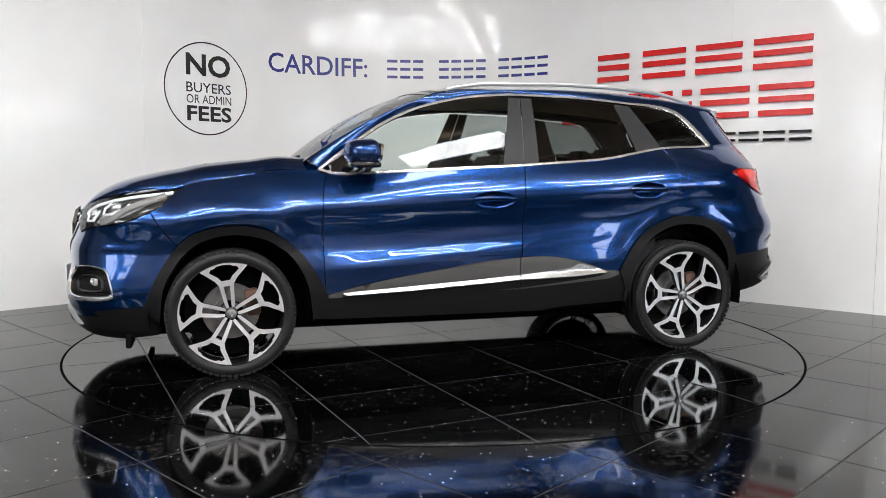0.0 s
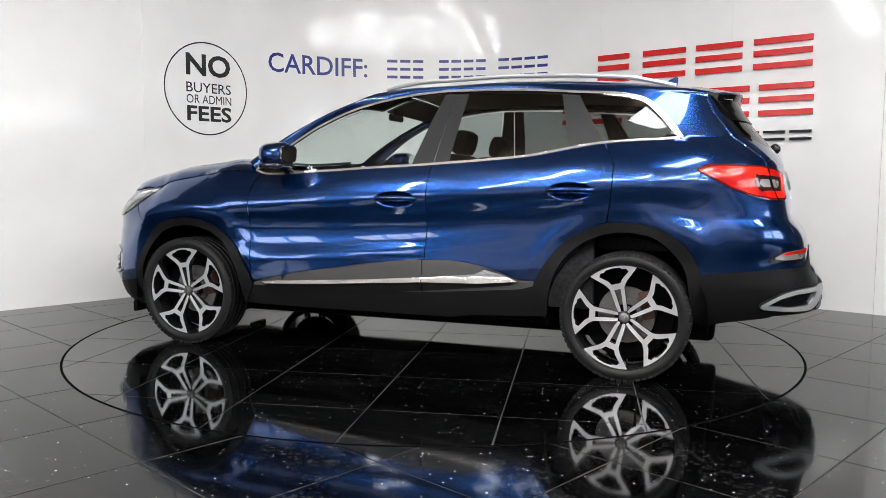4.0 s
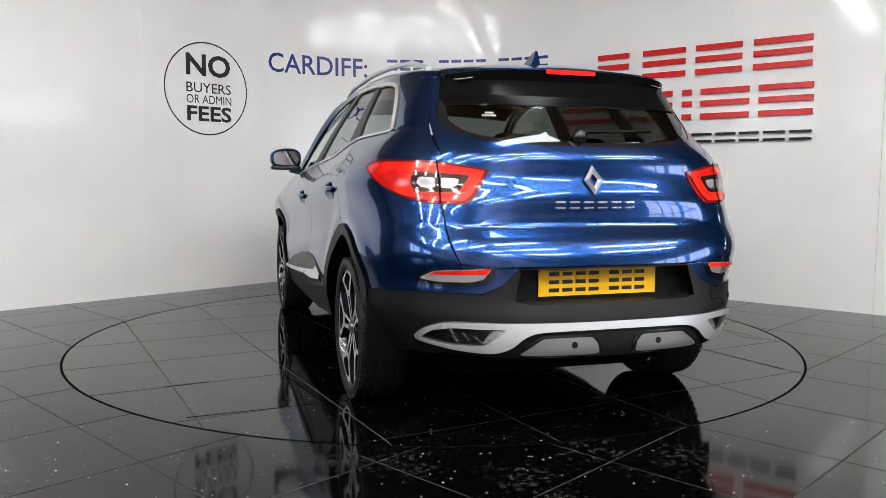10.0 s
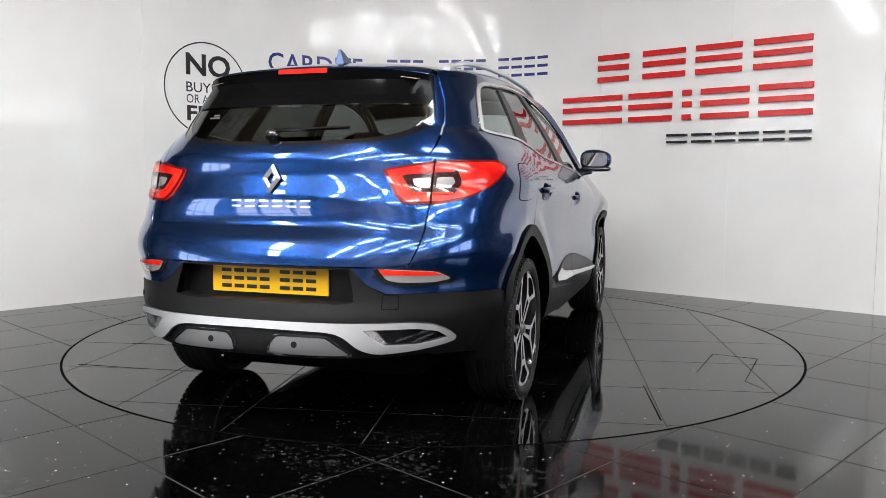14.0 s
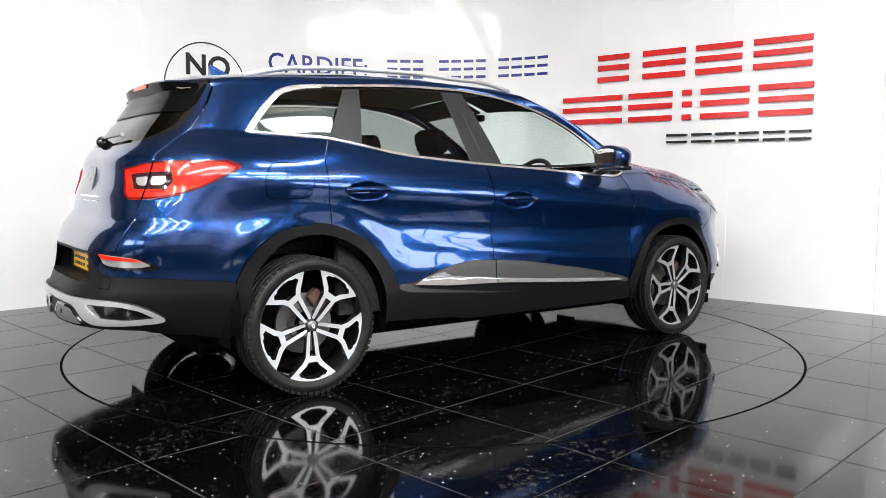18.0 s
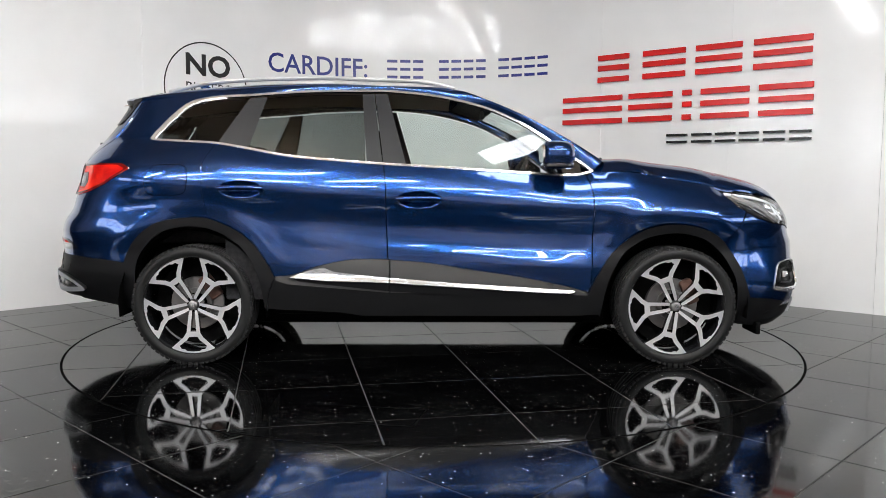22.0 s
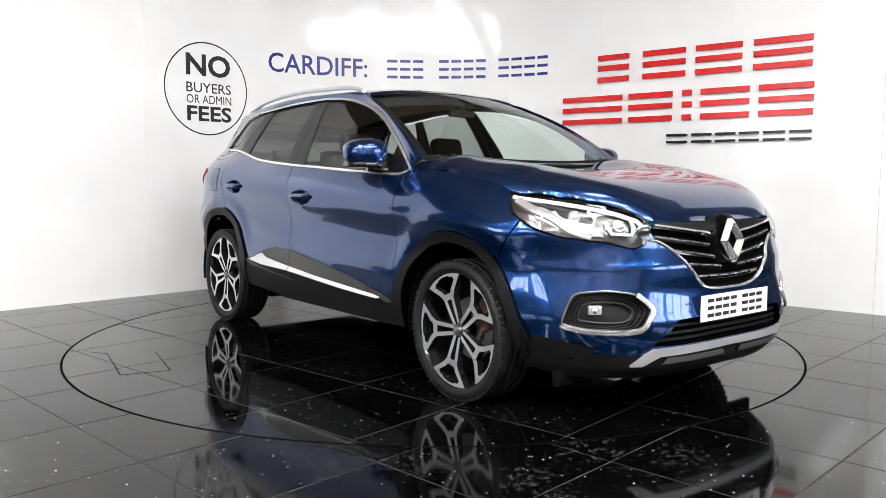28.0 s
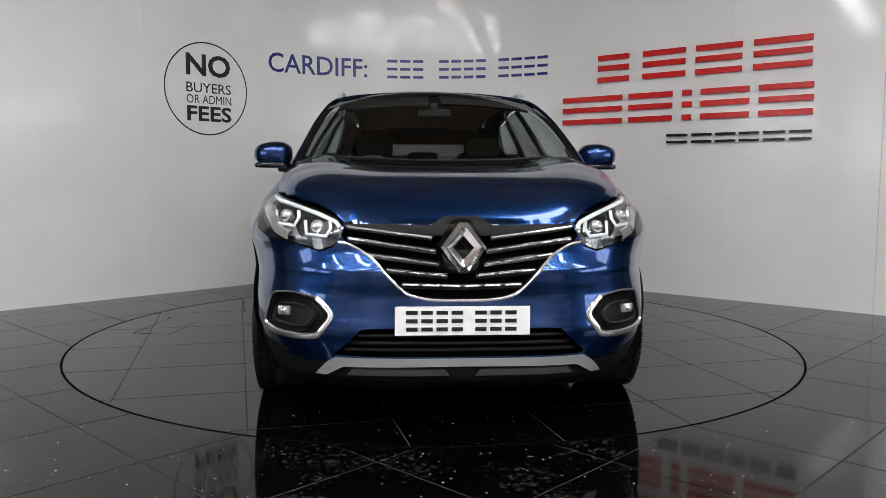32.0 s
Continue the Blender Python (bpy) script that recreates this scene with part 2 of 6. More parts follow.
def panel(name, pts, label, thick=0.08):
    """A wall panel standing on a plan line, its thickness behind."""
    pts = [Vector(q) for q in pts]
    back = []
    for i, q in enumerate(pts):
        d = (pts[min(i + 1, len(pts) - 1)] - pts[max(i - 1, 0)]).normalized()
        back.append(q + Vector((-d.y, d.x)) * thick)
    n = len(pts)
    verts = [(q.x, q.y, 0.0) for q in pts] + [(q.x, q.y, WALL_TOP) for q in pts]
    verts += [(q.x, q.y, 0.0) for q in back] + [(q.x, q.y, WALL_TOP) for q in back]
    faces = []
    for i in range(n - 1):
        faces += [(i, i + 1, n + i + 1, n + i), (2 * n + i + 1, 2 * n + i, 3 * n + i, 3 * n + i + 1), (n + i, n + i + 1, 3 * n + i + 1, 3 * n + i)]
    faces += [(0, n, 3 * n, 2 * n), (n - 1, 3 * n - 1, 4 * n - 1, 2 * n - 1)]
    me = mesh(name, verts, faces, WALL)
    if n > 3:
        me.shade_smooth()
        me.set_sharp_from_angle(angle=radians(30))
    return tagged(link(name, me), label, kind="structure")


def along(a, b, u):
    """A place u metres along the straight run from a to b."""
    return a + (b - a).normalized() * u


def build_walls():
    gap = 0.002
    lj = along(LEFT_A, LEFT_B, 1.19)
    panel("wall_1", [along(LEFT_A, LEFT_B, -1.2), along(LEFT_A, LEFT_B, 1.19 - gap)], "glossy white wall panel")
    panel("wall_2", [along(LEFT_A, LEFT_B, 1.19 + gap), LEFT_B] + BOW[1:36], "glossy white curved wall panel")
    d = (RIGHT_B - RIGHT_A).normalized()
    panel("wall_3", BOW[35:40] + [RIGHT_A, RIGHT_A + d * 0.19], "glossy white wall panel")
    panel("wall_4", [RIGHT_A + d * (0.19 + gap * 2), RIGHT_A + d * 1.40], "glossy white wall panel")
    panel("wall_5", [RIGHT_A + d * (1.40 + gap * 2), RIGHT_A + d * 2.56], "glossy white wall panel")
    e = RIGHT_A + d * (2.56 + gap * 2)
    panel("wall_6", [e + Vector((0.004, -0.012)), e + Vector((0.52, -0.42))], "glossy white wall panel")
    # thin cover strips over the joints
    for q, w in ((lj, 0.004), (RIGHT_A + d * 0.19, 0.010), (RIGHT_A + d * 1.402, 0.012), (RIGHT_A + d * 2.562, 0.010)):
        t = (d if q.x > 0 else (LEFT_B - LEFT_A).normalized())
        n = Vector((t.y, -t.x))
        pts = [q - t * w - n * 0.001, q + t * w - n * 0.001, q + t * w + n * 0.003, q - t * w + n * 0.003]
        strip = link("trim", mesh("trim", *slab([(p.x, p.y) for p in pts], 0.0, WALL_TOP), WALL))
        tagged(strip, "narrow white cover strip over a wall joint", kind="structure")
    # the rest of the room, round and behind the camera
    for name, a, b in (("wall_7", (-7.0, -1.0), (-7.0, -9.0)), ("wall_8", (-7.0, -9.0), (7.0, -9.0)), ("wall_9", (7.0, -9.0), (7.0, -2.2))):
        a, b = Vector(a), Vector(b)
        t = (b - a).normalized()
        n = Vector((t.y, -t.x)) * 0.15
        pts = [a, b, b + n, a + n]
        w = link(name, mesh(name, *slab([(p.x, p.y) for p in pts], 0.0, 5.0), BACK_WALL if name == "wall_8" else SIDE_WALL))
        tagged(w, "plain rose-grey showroom wall" if name == "wall_8" else "plain dark showroom wall", kind="structure")
    outline = [(-9, -10), (9, -10), (9, 5), (-9, 5)]
    tagged(link("ceiling", mesh("ceiling", *slab(outline, 4.8, 4.9), CEILING)), "brown boarded showroom ceiling", kind="structure")
    for name, a, b in (("wall_10", (-9, 5), (9, 5)), ("wall_11", (-9, -3), (-9, 5)), ("wall_12", (9, 5), (9, -3))):
        a, b = Vector(a), Vector(b)
        t = (b - a).normalized()
        n = Vector((-t.y, t.x)) * 0.1
        w = link(name, mesh(name, *slab([(p.x, p.y) for p in (a, b, b + n, a + n)], 0.0, 4.8), SIDE_WALL))
        tagged(w, "plain dark hall wall", kind="structure")


def tube_light():
    thing = new("ceiling_light")
    tagged(thing, "long white ceiling light hung on two rods", "ceiling light", group="ceiling lights")
    bm = bmesh.new()
    box(bm, 0, 0, 0.05, 1.74, 0.10, 0.05, 0.01)
    part("tray", bm, STEEL, thing)
    bm = bmesh.new()
    box(bm, 0, 0, 0.0, 1.66, 0.17, 0.04, 0.012)
    part("tube", bm, TUBE, thing)
    for x in (-0.7, 0.7):
        bm = bmesh.new()
        box(bm, x, 0, 0.34, 0.014, 0.014, 0.54)
        part("rod", bm, STEEL, thing)
    return thing


def build_lights():
    first = tube_light()
    # rows run with the room, at 45 degrees to the corner that faces the turntable
    c, k = math.cos(radians(45.5)), math.sin(radians(45.5))
    places = [(c * u - k * v, k * u + c * v) for v in (-7.6, -6.1, -4.6, -3.1, -1.6, -0.1, 1.4, 2.9, 4.4) for u in (-8.4, -6.2, -4.0, -1.8, 0.4, 2.6)]
    places = [(x, y) for x, y in places if -8.2 < y < -3.5 and abs(x) < 6.2]
    for i, (x, y) in enumerate(places):
        m = pose(x, y, 4.2, 0, 0, 45.5)
        if i == 0:
            first.matrix_basis = m
        else:
            copy_thing(first, m)


def roof_light(x, y, turn, length, wide):
    """A flat bright roof light in a steel frame below the ceiling."""
    thing = tagged(new("roof_light"), "bright flat roof light in a grey steel frame", kind="structure")
    thing.location = (x, y, 4.55)
    thing.rotation_euler = (0, 0, radians(turn))
    bm = bmesh.new()
    box(bm, 0, 0, 0, length, wide, 0.012)
    part("pane", bm, ROOF_DAYLIGHT, thing, smooth=False)
    for cx, cy, sx, sy in ((0, wide / 2 + 0.03, length + 0.12, 0.06), (0, -wide / 2 - 0.03, length + 0.12, 0.06), (length / 2 + 0.03, 0, 0.06, wide), (-length / 2 - 0.03, 0, 0.06, wide)):
        bm = bmesh.new()
        box(bm, cx, cy, 0.06, sx, sy, 0.18, 0.006)
        part("window_frame", bm, STEEL, thing)


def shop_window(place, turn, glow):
    """A bright daylit window on an unseen side wall, known only from reflections."""
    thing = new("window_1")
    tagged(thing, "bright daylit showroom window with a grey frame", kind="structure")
    thing.location = place
    thing.rotation_euler = (0, 0, turn)
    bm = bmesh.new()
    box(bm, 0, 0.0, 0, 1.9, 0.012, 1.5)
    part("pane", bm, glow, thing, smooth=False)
    for cx, cz, sx, sz in ((0, 0.77, 2.02, 0.08), (0, -0.77, 2.02, 0.08), (-0.98, 0, 0.10, 1.6), (0.98, 0, 0.10, 1.6), (-0.33, 0, 0.07, 1.5), (0.33, 0, 0.07, 1.5), (0, 0.25, 1.9, 0.07)):
        bm = bmesh.new()
        box(bm, cx, 0.02, cz, sx, 0.05, sz, 0.006)
        part("window_frame", bm, STEEL, thing)


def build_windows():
    # unseen windows on both sides, placed by the bright panes mirrored in the paint
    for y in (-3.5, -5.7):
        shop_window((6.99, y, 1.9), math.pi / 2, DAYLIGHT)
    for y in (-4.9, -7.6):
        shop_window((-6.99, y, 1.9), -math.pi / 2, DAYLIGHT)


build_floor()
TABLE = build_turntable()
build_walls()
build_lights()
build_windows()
roof_light(1.5, -2.55, 45.5, 1.6, 0.55)

# ---------------- signs on the wall ----------------
BOW_O, BOW_R = Vector((-0.17668, 0.76929)), 2.314
BOW_T = math.atan2(LEFT_B.y - BOW_O.y, LEFT_B.x - BOW_O.x)


def on_left(u, z, d):
    t = (LEFT_B - LEFT_A).normalized()
    q = LEFT_A + t * u + Vector((t.y, -t.x)) * d
    return Vector((q.x, q.y, z))


def on_bow(u, z, d):
    a = BOW_T - u / BOW_R
    return Vector((BOW_O.x + (BOW_R - d) * math.cos(a), BOW_O.y + (BOW_R - d) * math.sin(a), z))


def on_right(u, z, d):
    if u < 0:
        e = BOW_R * (BOW_T - math.atan2(RIGHT_A.y - BOW_O.y, RIGHT_A.x - BOW_O.x))
        return on_bow(e + u, z, d)
    t = (RIGHT_B - RIGHT_A).normalized()
    q = RIGHT_A + t * u + Vector((t.y, -t.x)) * d
    return Vector((q.x, q.y, z))


def lettering(name, text, u0, u1, z0, z1, place, material, parent, bold=0.0):
    """Words fitted into a stretch of the wall, as a thin mesh."""
    cu = bpy.data.curves.new(name, "FONT")
    cu.body = text
    cu.size, cu.offset, cu.resolution_u = 1.0, bold, 3
    tmp = new("lettering", cu)
    bpy.context.view_layer.update()
    me = bpy.data.meshes.new_from_object(tmp.evaluated_get(bpy.context.evaluated_depsgraph_get()))
    bpy.data.objects.remove(tmp)
    bpy.data.curves.remove(cu)
    bm = bmesh.new()
    bm.from_mesh(me)
    bpy.data.meshes.remove(me)
    bmesh.ops.triangulate(bm, faces=bm.faces)
    for k in range(1, 8):
        x = k * 0.5
        bmesh.ops.bisect_plane(bm, geom=bm.verts[:] + bm.edges[:] + bm.faces[:], plane_co=(x, 0, 0), plane_no=(1, 0, 0))
    x0, x1 = min(v.co.x for v in bm.verts), max(v.co.x for v in bm.verts)
    y0, y1 = min(v.co.y for v in bm.verts), max(v.co.y for v in bm.verts)
    for v in bm.verts:
        v.co = place(u0 + (u1 - u0) * (v.co.x - x0) / (x1 - x0), z0 + (z1 - z0) * (v.co.y - y0) / (y1 - y0), 0.003)
    me = bpy.data.meshes.new(name)
    bm.to_mesh(me)
    bm.free()
    me.materials.append(material)
    return link(name, me, parent)


def wall_bar(name, u0, u1, z0, z1, place, material, parent, depth=0.003, lift=0.0005):
    """A plain flat bar on the wall."""
    n = max(1, math.ceil((u1 - u0) / 0.12))
    verts, faces = [], []
    for k in range(n + 1):
        u = u0 + (u1 - u0) * k / n
        verts += [place(u, z0, lift), place(u, z1, lift), place(u, z1, lift + depth), place(u, z0, lift + depth)]
    for k in range(n):
        a, b = 4 * k, 4 * k + 4
        faces += [(a + 2, a + 3, b + 3, b + 2), (a + 1, a + 2, b + 2, b + 1), (a + 3, a, b, b + 3)]
    faces += [(0, 3, 2, 1), (4 * n, 4 * n + 1, 4 * n + 2, 4 * n + 3)]
    me = mesh(name, verts, faces, material)
    return link(name, me, parent)


def build_signs():
    sign = tagged(new("round_wall_sign"), "round black vinyl sign about fees on the white wall", "sign")
    n = 72
    verts, faces = [], []
    for k in range(n):
        a = 2 * math.pi * k / n
        for r in (0.404, 0.416):
            verts.append(on_left(1.789 + r * math.cos(a), 1.822 + r * math.sin(a), 0.003))
    for k in range(n):
        j = (k + 1) % n
        faces.append((2 * k, 2 * k + 1, 2 * j + 1, 2 * j))
    link("ring", mesh("ring", verts, faces, INK_BLACK), sign)
    lettering("word_line", "NO", 1.585, 2.030, 1.932, 2.130, on_left, INK_BLACK, sign, 0.028)
    lettering("word_line", "BUYERS", 1.585, 2.032, 1.785, 1.874, on_left, INK_BLACK, sign, 0.004)
    lettering("word_line", "OR ADMIN", 1.585, 2.034, 1.688, 1.765, on_left, INK_BLACK, sign, 0.0)
    lettering("word_line", "FEES", 1.588, 2.034, 1.530, 1.668, on_left, INK_BLACK, sign, 0.026)
    sign = tagged(new("blue_wall_lettering"), "dark blue vinyl lettering on the curved white wall", "sign")
    lettering("town_word", "CARDIFF:", 0.006, 1.03, 2.046, 2.234, on_bow, INK_BLUE, sign, 0.010)
    for u0, u1, count in ((1.221, 1.62, 3), (1.754, 2.264, 4), (2.369, 2.92, 4)):
        w = (u1 - u0) / count
        for k in range(count):
            for z in (2.046, 2.126, 2.206):
                wall_bar("number_bar", u0 + w * k + 0.012, u0 + w * (k + 1) - 0.016, z, z + 0.028, on_bow, INK_BLUE, sign)
    sign = tagged(new("red_wall_sign"), "raised red and black trade sign drawn as plain bars", "sign")
    rows = (((0.169, 0.480), (0.620, 1.015), (1.110, 1.505), (1.600, 2.055)), ((-0.205, 0.42), (0.49, 0.905), (1.0, 1.08), (1.165, 1.575), (1.655, 2.075)))
    for row, heights in zip(rows, ((1.925, 2.03, 2.125), (1.545, 1.655, 1.755))):
        for u0, u1 in row:
            for z in heights:
                wall_bar("red_bar", u0, u1, z, z + 0.047, on_right, RED, sign, 0.022, 0.004)
    for u0, u1 in ((0.864, 1.052), (1.093, 1.268), (1.302, 1.471), (1.504, 1.666), (1.702, 1.872), (1.907, 2.074)):
        for z in (1.345, 1.405):
            wall_bar("black_bar", u0, u1, z, z + 0.020, on_right, BLACK_ACRYLIC, sign, 0.022, 0.004)


build_signs()

from mathutils.geometry import delaunay_2d_cdt

# ---------------- car materials ----------------
def car_paint(name):
    m = mat(name, (0.001, 0.011, 0.06), 0.22, 0.9, coat=1.0, coat_rough=0.008)
    co = node(m, "ShaderNodeTexCoord")
    flake = node(m, "ShaderNodeTexVoronoi", Scale=900.0)
    wire(m, co, "Object", flake, "Vector")
    ramp = node(m, "ShaderNodeValToRGB")
    ramp.color_ramp.elements[0].color, ramp.color_ramp.elements[1].color = (0.0015, 0.0158, 0.076, 1), (0.0056, 0.060, 0.235, 1)
    pick = node(m, "ShaderNodeSeparateColor")
    wire(m, flake, "Color", pick, "Color")
    wire(m, pick, "Red", ramp, "Fac")
    wire(m, ramp, "Color", bsdf(m), "Base Color")
    # slight waviness of the pressed panels
    wave = node(m, "ShaderNodeTexNoise", Scale=3.2, Detail=1.5)
    wire(m, co, "Object", wave, "Vector")
    ripple = node(m, "ShaderNodeBump", Strength=0.14, Distance=0.012)
    wire(m, wave, "Fac", ripple, "Height")
    wire(m, ripple, "Normal", bsdf(m), "Normal")
    wire(m, ripple, "Normal", bsdf(m), "Coat Normal")
    return m


def pane_glass(name, tint, ior=1.5):
    m = bpy.data.materials.new(name)
    m.use_nodes = True
    t = m.node_tree
    t.nodes.clear()
    out, mix = t.nodes.new("ShaderNodeOutputMaterial"), t.nodes.new("ShaderNodeMixShader")
    clear, gloss, facing = t.nodes.new("ShaderNodeBsdfTransparent"), t.nodes.new("ShaderNodeBsdfGlossy"), t.nodes.new("ShaderNodeLayerWeight")
    power, share = t.nodes.new("ShaderNodeMath"), t.nodes.new("ShaderNodeMath")
    clear.inputs[0].default_value = (*tint, 1)
    gloss.inputs["Roughness"].default_value = 0.01
    facing.inputs["Blend"].default_value = 0.5
    power.operation, share.operation = "POWER", "MULTIPLY_ADD"
    power.inputs[1].default_value = 5.0
    base = ((ior - 1) / (ior + 1)) ** 2 * 1.6
    share.inputs[1].default_value, share.inputs[2].default_value = 1.0 - base, base
    t.links.new(facing.outputs["Facing"], power.inputs[0])
    t.links.new(power.outputs[0], share.inputs[0])
    t.links.new(share.outputs[0], mix.inputs[0])
    t.links.new(clear.outputs[0], mix.inputs[1])
    t.links.new(gloss.outputs[0], mix.inputs[2])
    t.links.new(mix.outputs[0], out.inputs[0])
    return m


PAINT = car_paint("dark_blue_metallic_paint")
CLAD = mat("black_grained_plastic", (0.0065, 0.0065, 0.007), 0.44, ior=1.25)
bumpy(CLAD, 420, 0.25, 0.001)
PAD = mat("grey_pad_plastic", (0.17, 0.17, 0.175), 0.45, 0.4)
GREY_CLAD = mat("grey_satin_plastic", (0.055, 0.054, 0.053), 0.42, 0.2)
STRIP = mat("bright_window_strip", (0.86, 0.84, 0.82), 0.20, 0.85)
BLADE = mat("bright_satin_blade", (0.80, 0.80, 0.81), 0.22, 0.85)
LAMP_BOWL = mat("dark_chrome_lamp_bowl", (0.10, 0.10, 0.103), 0.2, 0.85)
GLOSS_BLACK = mat("gloss_black_trim", (0.006, 0.006, 0.007), 0.08, coat=0.6)
PILLAR = mat("satin_pillar_film", (0.022, 0.022, 0.023), 0.42, ior=1.36)
CHROME = mat("chrome", (0.93, 0.93, 0.94), 0.14, 0.78)
EMBLEM_CHROME = mat("polished_emblem_chrome", (0.88, 0.88, 0.89), 0.11, 0.92)
MIRROR = mat("mirror_glass", (0.55, 0.56, 0.57), 0.03, 1.0)
SKID_METAL = mat("satin_skid_silver", (0.50, 0.505, 0.52), 0.42, 0.55)
RAIL = mat("bright_satin_rail", (0.80, 0.80, 0.81), 0.38, 0.7)
SILVER = mat("satin_silver", (0.40, 0.405, 0.42), 0.32, 0.85)
# near black without gloss: deep shade of recesses and gaps put into the colour
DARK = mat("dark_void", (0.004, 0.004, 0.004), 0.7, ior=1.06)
CABIN = mat("charcoal_cabin_trim", (0.025, 0.025, 0.027), 0.7, ior=1.2)
speckle(CABIN, (0.018, 0.018, 0.02), (0.035, 0.035, 0.037), 40)
HEADLINING = mat("brown_grey_headlining", (0.46, 0.36, 0.26), 0.9)
SEAT = mat("black_seat_leather", (0.007, 0.0066, 0.0066), 0.75, ior=1.15)
bumpy(SEAT, 120, 0.2, 0.002)
GLASS = pane_glass("pale_green_window_glass", (0.88, 0.94, 0.915))
TINTED = pane_glass("dark_privacy_glass", (0.40, 0.435, 0.425))
DARK_TINT = pane_glass("dark_rear_glass", (0.12, 0.13, 0.125))
PIANO = mat("piano_black_panel", (0.003, 0.003, 0.0033), 0.15, ior=1.15)
LENS = pane_glass("clear_lamp_lens", (0.95, 0.96, 0.97))
RED_LENS = mat("red_lamp_lens", (0.70, 0.008, 0.006), 0.22, ior=1.3, coat=0.6)
speckle(RED_LENS, (0.42, 0.004, 0.004), (0.86, 0.022, 0.008), 9)
DARK_RED = mat("dark_red_lamp_lens", (0.12, 0.004, 0.004), 0.15, ior=1.35, coat=0.4)
CLEAR_LENS = mat("silver_reflector", (0.50, 0.485, 0.48), 0.2, 0.6, coat=1.0)
SMOKED = mat("smoked_lamp_housing", (0.03, 0.006, 0.006), 0.12, ior=1.45, coat=0.6)
WHITE_LED = mat("white_light_guide", (0.9, 0.92, 0.95), 0.25)
RUBBER = mat("tyre_rubber", (0.008, 0.008, 0.008), 0.5, ior=1.32)
bumpy(RUBBER, 160, 0.3, 0.001)
MACHINED = mat("machined_aluminium", (0.72, 0.72, 0.73), 0.32, 0.8)
ANTHRACITE = mat("gloss_black_rim", (0.012, 0.012, 0.013), 0.2, 0.2, coat=0.5)
DISC = mat("brake_disc_steel", (0.20, 0.195, 0.19), 0.4, 0.9)
RUST = mat("rusty_hub", (0.10, 0.05, 0.036), 0.8)
PLATE_WHITE = mat("white_plate", (0.82, 0.82, 0.82), 0.3)
PLATE_YELLOW = mat("yellow_plate", (0.85, 0.48, 0.01), 0.3)
PLATE_INK = mat("black_plate_bars", (0.01, 0.01, 0.01), 0.4)


# ---------------- the shape of the car's skin ----------------
def curve(*pairs):
    """A smooth line through pairs, with no overshoot."""
    xs, ys = [p[0] for p in pairs], [p[1] for p in pairs]
    d = [(ys[i + 1] - ys[i]) / (xs[i + 1] - xs[i]) for i in range(len(xs) - 1)]
    m = [d[0]] + [0.0 if d[i - 1] * d[i] <= 0 else 2 * d[i - 1] * d[i] / (d[i - 1] + d[i]) for i in range(1, len(d))] + [d[-1]]

    def at(x):
        if x <= xs[0]:
            return ys[0] + m[0] * (x - xs[0]) * 0.5
        if x >= xs[-1]:
            return ys[-1] + m[-1] * (x - xs[-1]) * 0.5
        i = next(k for k in range(len(d)) if x <= xs[k + 1])
        h = xs[i + 1] - xs[i]
        t = (x - xs[i]) / h
        return ((1 + 2 * t) * (1 - t) ** 2 * ys[i] + t * (1 - t) ** 2 * h * m[i] + t * t * (3 - 2 * t) * ys[i + 1] + t * t * (t - 1) * h * m[i + 1])
    return at


FLANK = curve((0.12, 0.76), (0.20, 0.82), (0.30, 0.862), (0.38, 0.885), (0.46, 0.900), (0.54, 0.902), (0.60, 0.895), (0.68, 0.879),
              (0.75, 0.876), (0.82, 0.888), (0.88, 0.905), (0.93, 0.911), (1.3, 0.911))
BELT_Z = curve((-2.1, 1.24), (-1.515, 1.222), (-1.2, 1.205), (-1.04, 1.179), (-0.83, 1.140), (-0.645, 1.121), (-0.285, 1.095), (0.0, 1.08),
               (0.4, 1.056), (0.7, 1.042), (0.87, 1.058), (1.05, 1.066), (1.2, 1.043), (1.35, 1.019), (1.5, 0.995), (1.6, 0.957), (1.75, 0.945),
               (1.9, 0.905), (2.2, 0.85))
BELT_Y = curve((-2.1, 0.70), (-1.56, 0.725), (-1.2, 0.785), (-0.8, 0.828), (-0.3, 0.85), (0.2, 0.85), (0.5, 0.838), (0.8, 0.806), (1.05, 0.79),
               (1.4, 0.79), (2.2, 0.79))
NOSE = curve((0.15, 2.07), (0.2, 2.12), (0.246, 2.165), (0.32, 2.176), (0.37, 2.188), (0.42, 2.192), (0.5, 2.174), (0.57, 2.163), (0.62, 2.166), (0.66, 2.164),
             (0.70, 2.146), (0.75, 2.127), (0.82, 2.115), (0.87, 2.09), (0.92, 2.025), (0.97, 1.965), (1.1, 1.855))
NOSE_N = curve((0.2, 3.2), (0.45, 3.55), (0.65, 3.3), (0.82, 3.3), (0.95, 4.4), (1.1, 4.5))
TAIL_N = curve((0.2, 2.8), (0.42, 3.0), (0.6, 3.3), (0.75, 4.0), (0.85, 4.2), (1.0, 3.3), (1.16, 3.3), (1.26, 3.6), (1.366, 3.8), (1.46, 4.0), (1.55, 4.3))
